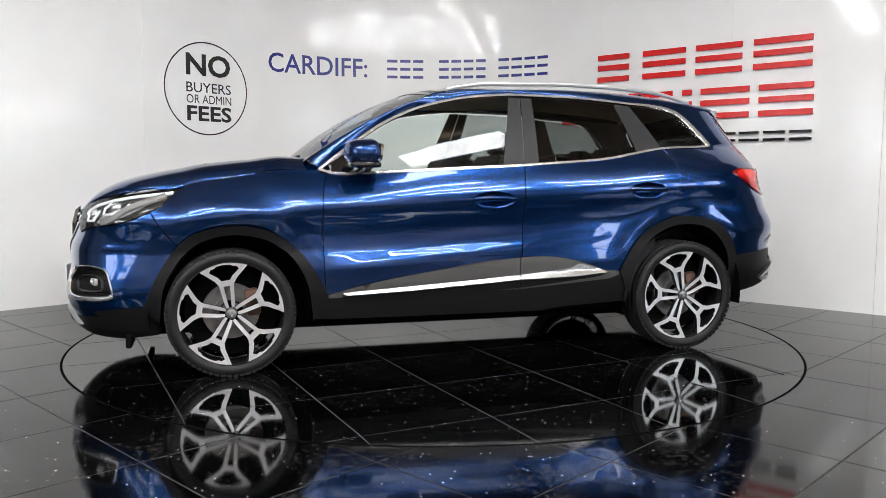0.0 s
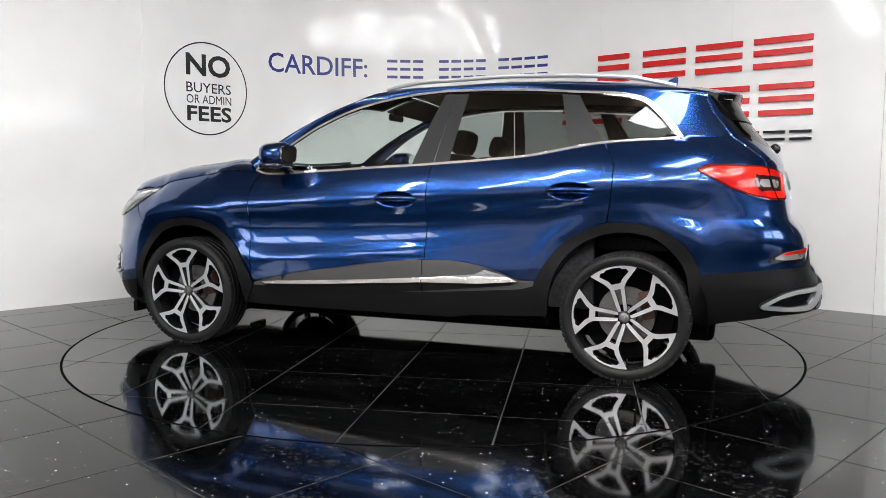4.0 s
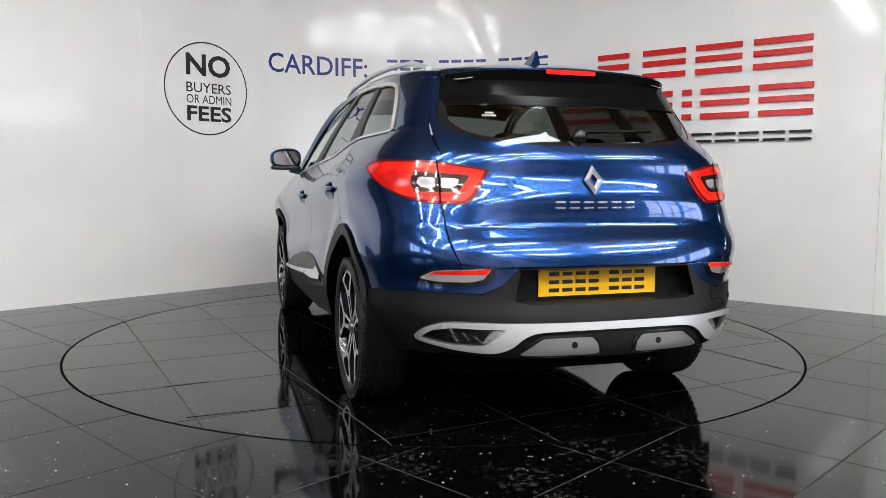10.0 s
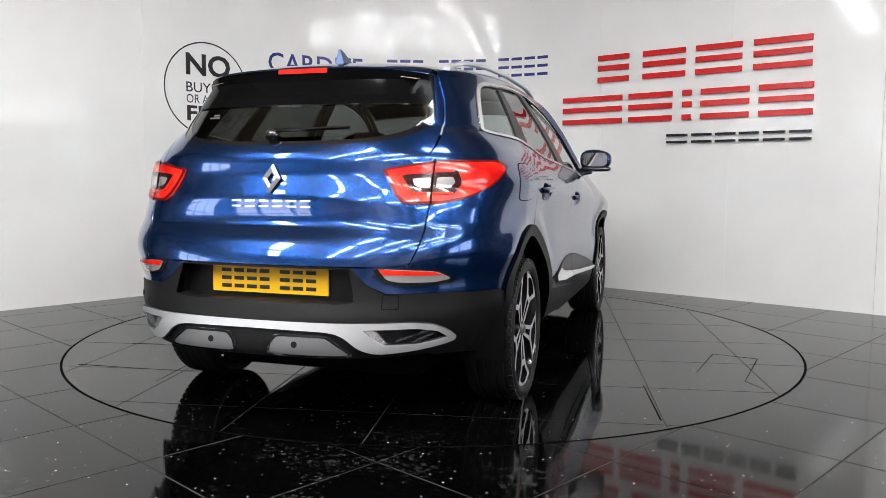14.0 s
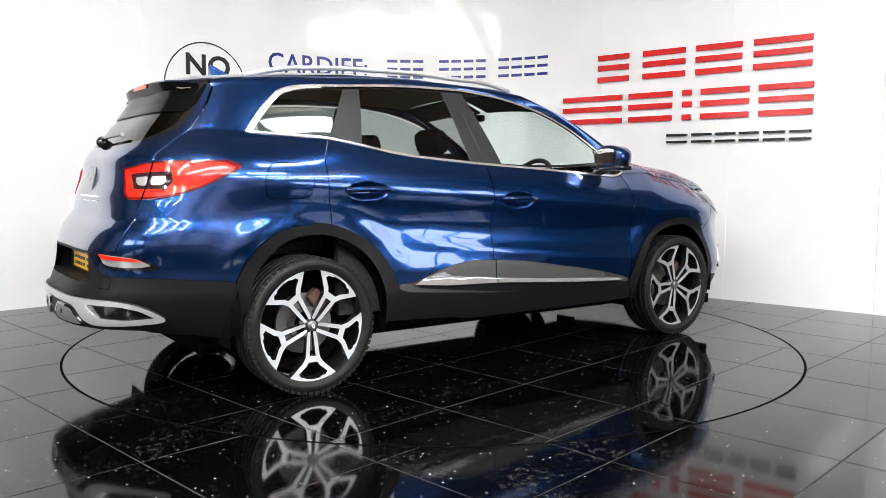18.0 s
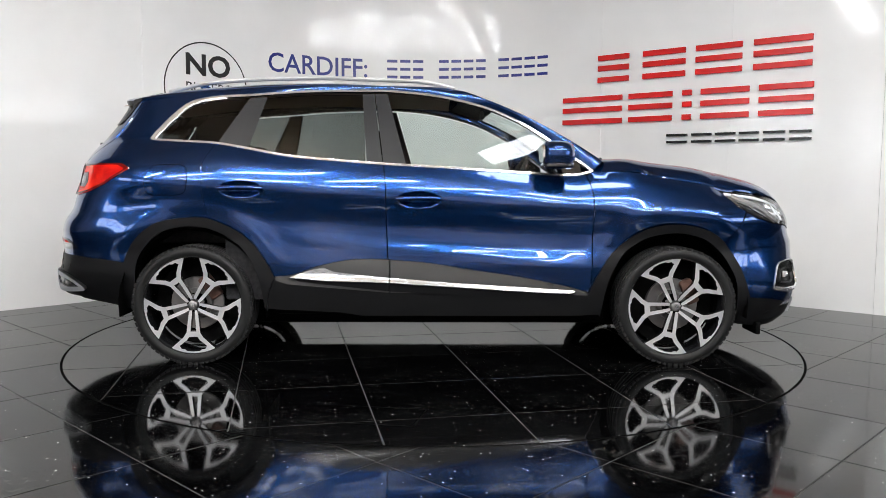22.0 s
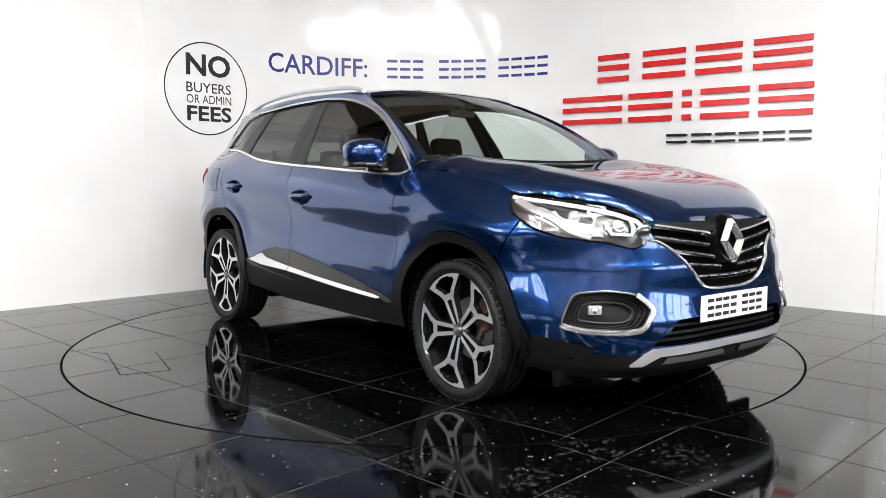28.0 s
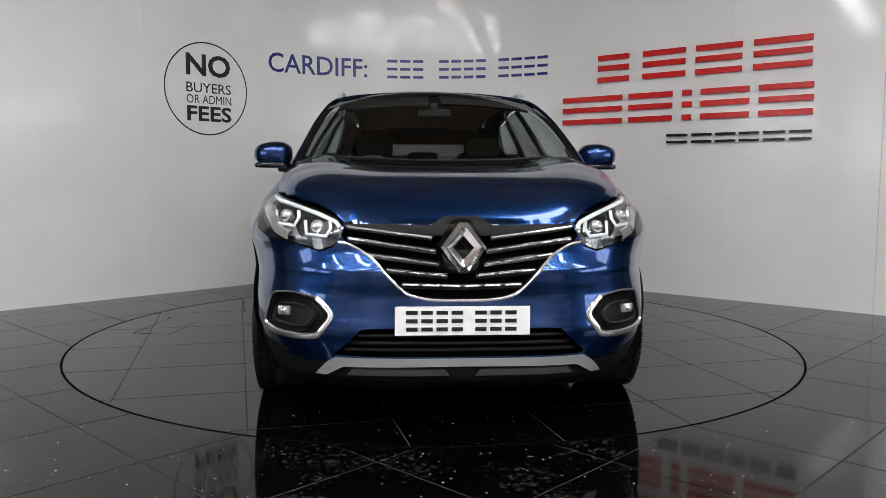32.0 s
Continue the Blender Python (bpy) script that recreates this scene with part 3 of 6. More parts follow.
TAIL = curve((0.2, 2.14), (0.3, 2.24), (0.38, 2.28), (0.48, 2.265), (0.56, 2.235), (0.64, 2.215), (0.70, 2.203), (0.74, 2.190), (0.78, 2.170), (0.82, 2.138), (0.85, 2.118),
             (0.89, 2.112), (0.93, 2.110), (1.04, 2.080), (1.10, 2.072), (1.155, 2.045), (1.24, 1.975), (1.32, 1.905), (1.41, 1.84), (1.5, 1.79), (1.6, 1.74))
X_F, X_R = 1.0, -1.25


def width(x, z):
    """Half width of the skin at mid car, before the ends round off."""
    zb = BELT_Z(x)
    k = min(max((z - 0.5) / 0.35, 0.0), 1.0)
    zs = z + 0.055 * x * k * k * (3 - 2 * k)
    y = FLANK(zs)
    # swelling round the wheels
    for wx in (1.323, -1.323):
        r = math.hypot(x - wx, (z - 0.33) * 0.97)
        d = r - 0.51
        up = min(max((z - 0.52) / 0.22, 0.0), 1.0)
        y += 0.014 * up * up * (3 - 2 * up) * math.exp(-(d / (0.085 if d < 0 else 0.055)) ** 2)
    # the body draws in towards the tail
    k = min(max((-0.5 - x) / 1.1, 0.0), 1.0)
    y -= 0.024 * k * k * (3 - 2 * k) * min(max((1.25 - z) / 0.6, 0.0), 1.0)
    y -= 0.065 * max(0.0, -1.45 - x)
    y -= 0.35 * max(0.0, 0.50 - z) * min(max((-1.45 - x) / 0.35, 0.0), 1.0)
    # a soft crease slopes down through the doors towards the front wheel
    w = min(max((x + 1.0) / 0.3, 0.0), 1.0) * min(max((0.92 - x) / 0.3, 0.0), 1.0)
    y += 0.007 * w * math.exp(-((z - 0.645 + 0.105 * (x + 0.2)) / 0.042) ** 2)
    # the hollow of the doors fades out towards both ends
    e = min(max((abs(x + 0.05) - 1.05) / 0.6, 0.0), 1.0)
    y += 0.026 * e * e * (3 - 2 * e) * math.exp(-((z - 0.745) / 0.12) ** 2)
    z1 = 0.90 - 0.055 * x
    if z > z1:
        t = min((z - z1) / max(zb - z1, 0.03), 1.0)
        y -= (y - BELT_Y(x)) * t ** 1.8
    if z > zb:
        y -= 0.47 * (z - zb) + 0.3 * (z - zb) ** 2
    return y


def skin(x, z):
    """Place on the left flank over a side-view place."""
    y = width(x, z)
    if x > X_F:
        u = min((x - X_F) / (NOSE(z) - X_F), 0.999)
        n = NOSE_N(z)
        y *= (1 - u ** n) ** (1 / n)
    elif x < X_R:
        u = min((X_R - x) / (TAIL(z) + X_R), 0.999)
        n = TAIL_N(z)
        y *= (1 - u ** n) ** (1 / n)
    return Vector((x, y, z))


def end_skin(a, z, front):
    """Place on an end of the car: a is the bearing in degrees, 0 at the left flank, 90 at the middle, 180 at the right flank."""
    x0, sx = (X_F, 1.0) if front else (X_R, -1.0)
    flip = 1.0
    if a > 90:
        a, flip = 180 - a, -1.0
    if a <= 0.01:
        x = x0
        for _ in range(3):
            x = x0 + sx * width(x, z) * math.tan(radians(a))
        return Vector((x, flip * width(x, z), z))
    c, s = math.cos(radians(a)), math.sin(radians(a))
    length = (NOSE(z) - X_F) if front else (TAIL(z) + X_R)
    n = NOSE_N(z) if front else TAIL_N(z)
    x = x0
    for _ in range(4):
        w = width(x, z)
        r = ((abs(s) / length) ** n + (abs(c) / w) ** n) ** (-1 / n)
        x = x0 + sx * r * s
    return Vector((x, flip * r * c, z))


def nose_skin(a, z):
    return end_skin(a, z, True)


def tail_skin(a, z):
    return end_skin(a, z, False)


def bearing(p, front):
    x0, sx = (X_F, 1.0) if front else (X_R, -1.0)
    return math.degrees(math.atan2(sx * (p.x - x0), p.y))


def side_pt(x, z, front):
    """A side-view place as bearing and height."""
    return (bearing(skin(x, z), front), z)


def face_pt(y, z, front):
    """A place seen square on, y to the car's left, as bearing and height."""
    lo, hi = 0.0, 90.0
    for _ in range(30):
        mid = (lo + hi) / 2
        if end_skin(mid, z, front).y > abs(y):
            lo = mid
        else:
            hi = mid
    return (lo, z) if y >= 0 else (180 - lo, z)


def ends(front, *items):
    """Outline of bearings from ('s', x, z) and ('f', y, z)."""
    return [side_pt(i[1], i[2], front) if i[0] == "s" else face_pt(i[1], i[2], front) for i in items]


def both(half):
    """An outline for the whole width from its left half, which begins and ends at the middle or runs towards it."""
    return half + [(180 - a, z) for a, z in reversed(half)]


def rounded(pts, k=0.3, steps=4):
    """Rounds the corners of an outline."""
    out = []
    n = len(pts)
    for i in range(n):
        p, q, r = pts[i - 1], pts[i], pts[(i + 1) % n]
        a = (q[0] + (p[0] - q[0]) * k, q[1] + (p[1] - q[1]) * k)
        b = (q[0] + (r[0] - q[0]) * k, q[1] + (r[1] - q[1]) * k)
        for j in range(steps + 1):
            t = j / steps
            out.append(((1 - t) ** 2 * a[0] + 2 * t * (1 - t) * q[0] + t * t * b[0], (1 - t) ** 2 * a[1] + 2 * t * (1 - t) * q[1] + t * t * b[1]))
    return out


def smooth_line(pts, steps=5):
    """A smooth line through the points."""
    out = []
    n = len(pts)
    for i in range(n - 1):
        p0, p1, p2, p3 = pts[max(i - 1, 0)], pts[i], pts[i + 1], pts[min(i + 2, n - 1)]
        for j in range(steps):
            t = j / steps
            out.append(tuple(0.5 * (2 * b + (c - a) * t + (2 * a - 5 * b + 4 * c - d) * t * t + (3 * b - a - 3 * c + d) * t ** 3)
                             for a, b, c, d in zip(p0, p1, p2, p3)))
    return out + [tuple(pts[-1])]


def band(line, w0, w1):
    """An outline w0 to one side and w1 to the other of an open line."""
    a, b = [], []
    for i, p in enumerate(line):
        q, r = line[max(i - 1, 0)], line[min(i + 1, len(line) - 1)]
        dx, dz = r[0] - q[0], r[1] - q[1]
        d = math.hypot(dx, dz) or 1.0
        a.append((p[0] - dz / d * w0, p[1] + dx / d * w0))
        b.append((p[0] + dz / d * w1, p[1] - dx / d * w1))
    return a + b[::-1]


def keyhole(outer, *holes):
    """An outline with holes in it."""
    return (list(outer), [list(h) for h in holes])


def inside(loops, p, q):
    odd = False
    for loop in loops:
        for i in range(len(loop)):
            a, b = loop[i - 1], loop[i]
            if (a[1] > q) != (b[1] > q) and p < a[0] + (b[0] - a[0]) * (q - a[1]) / (b[1] - a[1]):
                odd = not odd
    return odd


def normal_at(fn, p, q, dp, dq):
    a, b = fn(p + dp, q) - fn(p - dp, q), fn(p, q + dq) - fn(p, q - dq)
    n = a.cross(b)
    return n.normalized() if n.length > 1e-12 else Vector((0, 0, 1))


def sheet(name, outline, fn, cell, material, off=0.0, rim=0.012, mirror=False, outward=None):
    """A skin panel: an outline, with or without holes, filled with a fine net on the surface fn, raised by off, its edges turned in by rim."""
    loops = [outline[0]] + outline[1] if isinstance(outline, tuple) else [outline]
    dp, dq = cell[0] * 0.05, cell[1] * 0.05
    mid = loops[0][0]
    n0 = normal_at(fn, *mid, dp, dq)
    want = outward(fn(*mid)) if outward else Vector((fn(*mid).x * 0.25, fn(*mid).y, (fn(*mid).z - 0.7) * 0.2))
    sign = 1.0 if n0.dot(want) >= 0 else -1.0
    # edges in net units, split to the size of the net
    fine, points, edges = [], [], []
    for loop in loops:
        ring = []
        for i in range(len(loop)):
            a, b = loop[i - 1], loop[i]
            steps = max(1, math.ceil(math.hypot((b[0] - a[0]) / cell[0], (b[1] - a[1]) / cell[1])))
            ring += [((a[0] + (b[0] - a[0]) * j / steps) / cell[0], (a[1] + (b[1] - a[1]) * j / steps) / cell[1]) for j in range(steps)]
        ring = [r for i, r in enumerate(ring) if math.hypot(r[0] - ring[i - 1][0], r[1] - ring[i - 1][1]) > 1e-4]
        base = len(points)
        points += [Vector(r) for r in ring]
        edges += [(base + i, base + (i + 1) % len(ring)) for i in range(len(ring))]
        fine.append(ring)
    border = list(points)
    xs, ys = [v.x for v in points], [v.y for v in points]
    bins = {}
    for v in border:
        bins.setdefault((math.floor(v.x), math.floor(v.y)), []).append(v)
    for i in range(math.floor(min(xs)), math.ceil(max(xs)) + 1):
        for k in range(math.floor(min(ys)), math.ceil(max(ys)) + 1):
            q = Vector((i, k))
            close = any((q - v).length < 0.5 for a in (-1, 0, 1) for b in (-1, 0, 1) for v in bins.get((i + a, k + b), ()))
            if not close and inside(fine, q.x, q.y):
                points.append(q)
    out, _, tris, *_ = delaunay_2d_cdt(points, edges, [], 0, 1e-6)
    verts, norms = [], []
    for v in out:
        p, q = v[0] * cell[0], v[1] * cell[1]
        n = normal_at(fn, p, q, dp, dq) * sign
        verts.append(fn(p, q) + n * off)
        norms.append(n)
    faces = []
    for t in tris:
        c = [sum(out[i][k] for i in t) / 3 for k in (0, 1)]
        if inside(fine, *c):
            a, b, d = (verts[i] for i in t)
            n = (b - a).cross(d - a)
            faces.append(tuple(t) if n.dot(norms[t[0]]) >= 0 else tuple(reversed(t)))
    for ring in fine:
        base, m = len(verts), len(ring)
        for u, w in ring:
            p, q = u * cell[0], w * cell[1]
            n = normal_at(fn, p, q, dp, dq) * sign
            verts += [fn(p, q) + n * off, fn(p, q) + n * (off - rim)]
            norms += [n, n]
        faces += [(base + 2 * i, base + 2 * ((i + 1) % m), base + 2 * ((i + 1) % m) + 1, base + 2 * i + 1) for i in range(m)]
    if mirror:
        verts = [Vector((v.x, -v.y, v.z)) for v in verts]
        norms = [Vector((v.x, -v.y, v.z)) for v in norms]
        faces = [f[::-1] for f in faces]
    me = bpy.data.meshes.new(name)
    me.from_pydata(verts, [], faces)
    me.materials.append(material)
    me.shade_smooth()
    me.normals_split_custom_set_from_vertices([tuple(v) for v in norms])
    me.update()
    return me


FINE = (0.03, 0.03)
END = (2.2, 0.025)


def side_sheet(name, outline, material, parent, off=0.0, rim=0.012, sign=1, label="", cell=FINE):
    return link(name, sheet(name, outline, skin, cell, material, off, rim, mirror=sign < 0), parent, label)


def nose_sheet(name, outline, material, parent, off=0.0, rim=0.012, label="", cell=END, mirror=False):
    return link(name, sheet(name, outline, nose_skin, cell, material, off, rim, mirror, outward=lambda p: Vector((1, p.y * 0.3, 0))), parent, label)


def tail_sheet(name, outline, material, parent, off=0.0, rim=0.012, label="", cell=END, mirror=False):
    return link(name, sheet(name, outline, tail_skin, cell, material, off, rim, mirror, outward=lambda p: Vector((-1, p.y * 0.3, 0.3))), parent, label)


def strip_loft(name, rows, material, parent, label="", smooth=True):
    """A surface through rows of points."""
    n = len(rows[0])
    verts = [v for r in rows for v in r]
    faces = [(i * n + k, i * n + k + 1, (i + 1) * n + k + 1, (i + 1) * n + k) for i in range(len(rows) - 1) for k in range(n - 1)]
    bm = bmesh.new()
    vs = [bm.verts.new(v) for v in verts]
    for f in faces:
        q = [vs[i] for i in f]
        if len({v.co.to_tuple(6) for v in q}) >= 3:
            bm.faces.new(q)
    bmesh.ops.remove_doubles(bm, verts=bm.verts, dist=1e-5)
    return part(name, bm, material, parent, label, smooth)


def tube_along(bm, pts, r, sides=8, flat=1.0):
    """A round bar along points."""
    rings = []
    for i, p in enumerate(pts):
        p = Vector(p)
        d = (Vector(pts[min(i + 1, len(pts) - 1)]) - Vector(pts[max(i - 1, 0)])).normalized()
        side = d.cross(Vector((0, 0, 1)))
        side = side.normalized() if side.length > 1e-4 else Vector((1, 0, 0))
        up = side.cross(d)
        rings.append([bm.verts.new(p + (side * math.cos(2 * math.pi * k / sides) + up * math.sin(2 * math.pi * k / sides) * flat) * r) for k in range(sides)])
    for a, b in zip(rings, rings[1:]):
        for k in range(sides):
            bm.faces.new((a[k], a[(k + 1) % sides], b[(k + 1) % sides], b[k]))
    bm.faces.new(rings[0][::-1])
    bm.faces.new(rings[-1])


def spun(bm, profile, steps=48, axis="y"):
    """Turns a profile of (radius, height) about an axis."""
    rings = []
    for k in range(steps):
        c, s = math.cos(2 * math.pi * k / steps), math.sin(2 * math.pi * k / steps)
        rings.append([bm.verts.new((r * c, h, r * s)) if axis == "y" else bm.verts.new((r * c, r * s, h)) for r, h in profile])
    for k in range(steps):
        a, b = rings[k], rings[(k + 1) % steps]
        for i in range(len(profile) - 1):
            bm.faces.new((a[i], a[i + 1], b[i + 1], b[i]))

# ---------------- the car ----------------
CAR = new("car")
tagged(CAR, "dark blue metallic family SUV with black cladding on the turntable", "car")

ARCH_F = smooth_line([(0.832, 0.40), (0.858, 0.465), (0.893, 0.527), (0.947, 0.61), (1.037, 0.696), (1.158, 0.764), (1.311, 0.786), (1.465, 0.756),
                      (1.56, 0.70), (1.641, 0.59), (1.691, 0.498), (1.742, 0.374)], 3)
ARCH_F_IN = smooth_line([(0.905, 0.27), (0.935, 0.465), (1.008, 0.604), (1.099, 0.681), (1.19, 0.721), (1.312, 0.737), (1.436, 0.713), (1.531, 0.652),
                         (1.612, 0.544), (1.655, 0.436), (1.675, 0.23)], 3)
ARCH_R = smooth_line([(-1.69, 0.555), (-1.652, 0.642), (-1.59, 0.718), (-1.483, 0.785), (-1.332, 0.809), (-1.212, 0.801), (-1.063, 0.735), (-0.973, 0.659),
                      (-0.899, 0.552), (-0.868, 0.49)], 3)
ARCH_R_IN = smooth_line([(-1.64, 0.25), (-1.632, 0.45), (-1.609, 0.581), (-1.546, 0.672), (-1.454, 0.739), (-1.333, 0.761), (-1.213, 0.746), (-1.094, 0.689),
                         (-1.005, 0.598), (-0.946, 0.46), (-0.925, 0.27)], 3)
CLAD_TOP = smooth_line([(-0.868, 0.497), (-0.777, 0.502), (-0.64, 0.548), (-0.519, 0.576), (-0.397, 0.589), (-0.246, 0.585), (-0.033, 0.568), (0.211, 0.532),
                        (0.456, 0.496), (0.702, 0.447), (0.832, 0.412)], 3)
BELT = [(-1.197, 1.204), (-1.04, 1.179), (-0.83, 1.140), (-0.645, 1.121), (-0.285, 1.095), (0.0, 1.08), (0.4, 1.056), (0.7, 1.040), (0.82, 1.046)]
DLO_TOP = smooth_line([(0.865, 1.072), (0.757, 1.152), (0.597, 1.265), (0.469, 1.343), (0.279, 1.426), (0.027, 1.488), (-0.224, 1.516), (-0.36, 1.519),
                       (-0.66, 1.515), (-0.848, 1.504), (-1.035, 1.488), (-1.20, 1.478), (-1.315, 1.462), (-1.394, 1.431), (-1.473, 1.362), (-1.545, 1.28),
                       (-1.572, 1.244)], 4)
DLO_LOW = smooth_line([(-1.572, 1.232), (-1.515, 1.222), (-1.36, 1.214), (-1.197, 1.204), (-1.04, 1.179), (-0.83, 1.140), (-0.645, 1.121), (-0.285, 1.095),
                       (0.0, 1.08), (0.4, 1.056), (0.7, 1.040), (0.80, 1.044), (0.865, 1.066)], 4)


def stretch(line, lo, hi):
    return [p for p in line if lo < p[0] < hi]


def at_x(line, x):
    pts = sorted(line)
    for a, b in zip(pts, pts[1:]):
        if a[0] <= x <= b[0]:
            return a[1] + (b[1] - a[1]) * (x - a[0]) / max(b[0] - a[0], 1e-6)
    return pts[0][1]


G = 0.0025
GAP_F = smooth_line([(0.838, 0.405), (0.846, 0.462), (0.855, 0.771), (0.852, 0.939), (0.826, 1.042)], 4)
GAP_B = smooth_line([(-0.247, 0.40), (-0.25, 0.459), (-0.265, 0.767), (-0.270, 0.98), (-0.283, 1.093)], 4)
GAP_R = smooth_line([(-1.229, 0.806), (-1.248, 0.93), (-1.256, 1.035), (-1.25, 1.111), (-1.200, 1.203)], 4)


def moved(line, dx):
    return [(x + dx, z) for x, z in line]


def flank(sign):
    # front wing
    wing = [(0.846, 0.43)] + [p for p in moved(GAP_F, G) if p[1] > 0.45] + smooth_line([(0.87, 1.061), (1.05, 1.064), (1.2, 1.041), (1.35, 1.017), (1.5, 0.993), (1.562, 0.968)], 4)
    wing += [(1.575, 0.952), (1.652, 0.875), (1.70, 0.85), (1.66, 0.78), (1.585, 0.682)] + [p for p in reversed(ARCH_F) if p[0] < 1.58]
    side_sheet("front_wing", wing, PAINT, CAR, sign=sign)
    cup_f, cup_r = (rounded([(hx - 0.13, hz), (hx - 0.075, hz - 0.050), (hx + 0.075, hz - 0.050), (hx + 0.13, hz), (hx + 0.075, hz + 0.046), (hx - 0.075, hz + 0.046)], 0.48)
                    for hx, hz in ((-0.09, 0.909), (-1.045, 0.962)))
    # front door
    low = stretch(CLAD_TOP, -0.245, 0.836)
    door = [p for p in reversed(moved(GAP_F, -G)) if p[1] > 0.43] + [(0.838, 0.413)] + low[::-1] + [(-0.2535, 0.587)] + [p for p in moved(GAP_B, G) if p[1] > 0.60]
    door += [p for p in smooth_line(BELT, 4) if p[0] > -0.278 and p[0] < 0.82]
    front = side_sheet("front_door", keyhole(door, cup_f), PAINT, CAR, sign=sign)
    low = stretch(CLAD_TOP, -0.866, -0.265)
    back = [p for p in reversed(moved(GAP_B, -G)) if p[1] > 0.60] + [(-0.2585, 0.587)] + low[::-1] + [p for p in reversed(ARCH_R) if p[0] > -1.223]
    back += [(-1.226, 0.808)] + [p for p in moved(GAP_R, G) if p[1] > 0.815] + [p for p in smooth_line(BELT, 4) if -1.19 < p[0] < -0.288]
    rear = side_sheet("rear_door", keyhole(back, cup_r), PAINT, CAR, sign=sign)
    # handles: a dished cup with a bar across it
    for door_ob, cup, hx, hz in ((front, cup_f, -0.09, 0.909), (rear, cup_r, -1.045, 0.962)):
        dish = lambda x, z, hx=hx, hz=hz: skin(x, z) - Vector((0, 0.026 * max(0.0, 1 - ((x - hx) / 0.125) ** 2 - ((z - hz) / 0.046) ** 2), 0))
        link("handle_cup", sheet("handle_cup", cup, dish, (0.012, 0.008), PAINT, 0.0, 0.004, mirror=sign < 0), door_ob)
        bm = bmesh.new()
        pts = []
        for k in range(13):
            x = hx - 0.118 + 0.236 * k / 12
            lift = 0.002 + 0.016 * min(1.0, 1.8 * math.sin(math.pi * k / 12))
            p = skin(x, hz + 0.004)
            pts.append((p.x, (p.y + lift - 0.004) * sign, p.z + 0.004 * math.sin(math.pi * k / 12)))
        tube_along(bm, pts, 0.0155, 12, 0.9)
        part("handle", bm, PAINT, door_ob, "body-coloured pull handle")
    # windows
    top_at = lambda x: at_x(DLO_TOP, x) - 0.022
    low_at = lambda x: at_x(DLO_LOW, x) + 0.016

    def pane(name, xs_low, xs_top, material, parent, label):
        lower = [(xs_low[0] + (xs_low[1] - xs_low[0]) * k / 14, 0) for k in range(15)]
        lower = [(x, low_at(x)) for x, _ in lower]
        upper = [(xs_top[1] + (xs_top[0] - xs_top[1]) * k / 24, 0) for k in range(25)]
        upper = [(x, max(top_at(x), low_at(x) + 0.004)) for x, _ in upper]
        ob = side_sheet(name, lower + upper, material, parent, off=-0.010, rim=0.003, sign=sign, label=label)
        ob.visible_shadow = False
        return ob

    pane("window_pane", (-0.155, 0.80), (-0.26, 0.80), GLASS, front, "pale green door glass")
    pane("window_pane", (-1.03, -0.38), (-0.955, -0.405), TINTED, rear, "dark privacy glass")
    quarter = pane("quarter_window", (-1.515, -1.165), (-1.515, -1.03), TINTED, CAR, "dark privacy quarter glass")
    # dark trim inside the rear quarter
    trim = [(-1.76, 1.22), (-1.60, 1.22), (-1.585, 1.26), (-1.50, 1.36), (-1.42, 1.43), (-1.30, 1.47), (-1.30, 1.49), (-1.62, 1.47), (-1.70, 1.40)]
    side_sheet("pillar_trim", trim, CABIN, CAR, off=-0.045, rim=0.004, sign=sign)
    # pillars between the panes
    for name, poly in (("b_pillar_cover", [(-0.162, low_at(-0.16)), (-0.272, top_at(-0.27)), (-0.340, top_at(-0.34)), (-0.283, low_at(-0.283))]),
                       ("b_pillar_cover", [(-0.289, low_at(-0.289)), (-0.346, top_at(-0.346)), (-0.412, top_at(-0.41)), (-0.374, low_at(-0.374))]),
                       ("c_pillar_cover", [(-1.02, low_at(-1.02)), (-0.945, top_at(-0.945)), (-1.04, top_at(-1.04)), (-1.185, low_at(-1.18))])):
        side_sheet(name, poly, PILLAR, front if poly[0][0] > -0.2 else rear, off=-0.002, rim=0.01, sign=sign)
    # bright surround
    side_sheet("window_surround_top", band([p for p in DLO_TOP if p[0] > -1.175], 0.013, 0.001), STRIP, CAR, off=0.004, rim=0.010, sign=sign, label="bright chrome window strip", cell=(0.05, 0.05))
    side_sheet("window_surround_low", band(DLO_LOW, 0.011, 0.002), STRIP, CAR, off=0.004, rim=0.010, sign=sign, label="bright chrome window strip", cell=(0.05, 0.05))
    tail_line = [p for p in DLO_TOP if p[0] < -1.16]
    inner_line = []
    for i, q in enumerate(tail_line):
        p0, p1 = tail_line[max(i - 1, 0)], tail_line[min(i + 1, len(tail_line) - 1)]
        dx, dz = p1[0] - p0[0], p1[1] - p0[1]
        d = math.hypot(dx, dz)
        k = i / (len(tail_line) - 1)
        w = 0.013 + 0.012 * math.sin(math.pi * min(k * 0.62, 1.0)) ** 1.5
        inner_line.append((q[0] - dz / d * w, q[1] + dx / d * w))
    inner_line = [(x, max(z, at_x(DLO_LOW, max(x, -1.57)) + 0.006)) for x, z in inner_line]
    side_sheet("surround_tail", tail_line + [(-1.578, 1.236), (-1.55, 1.229)] + inner_line[::-1], STRIP, CAR, off=0.0055, rim=0.011, sign=sign, label="broad bright chrome window strip", cell=(0.03, 0.03))
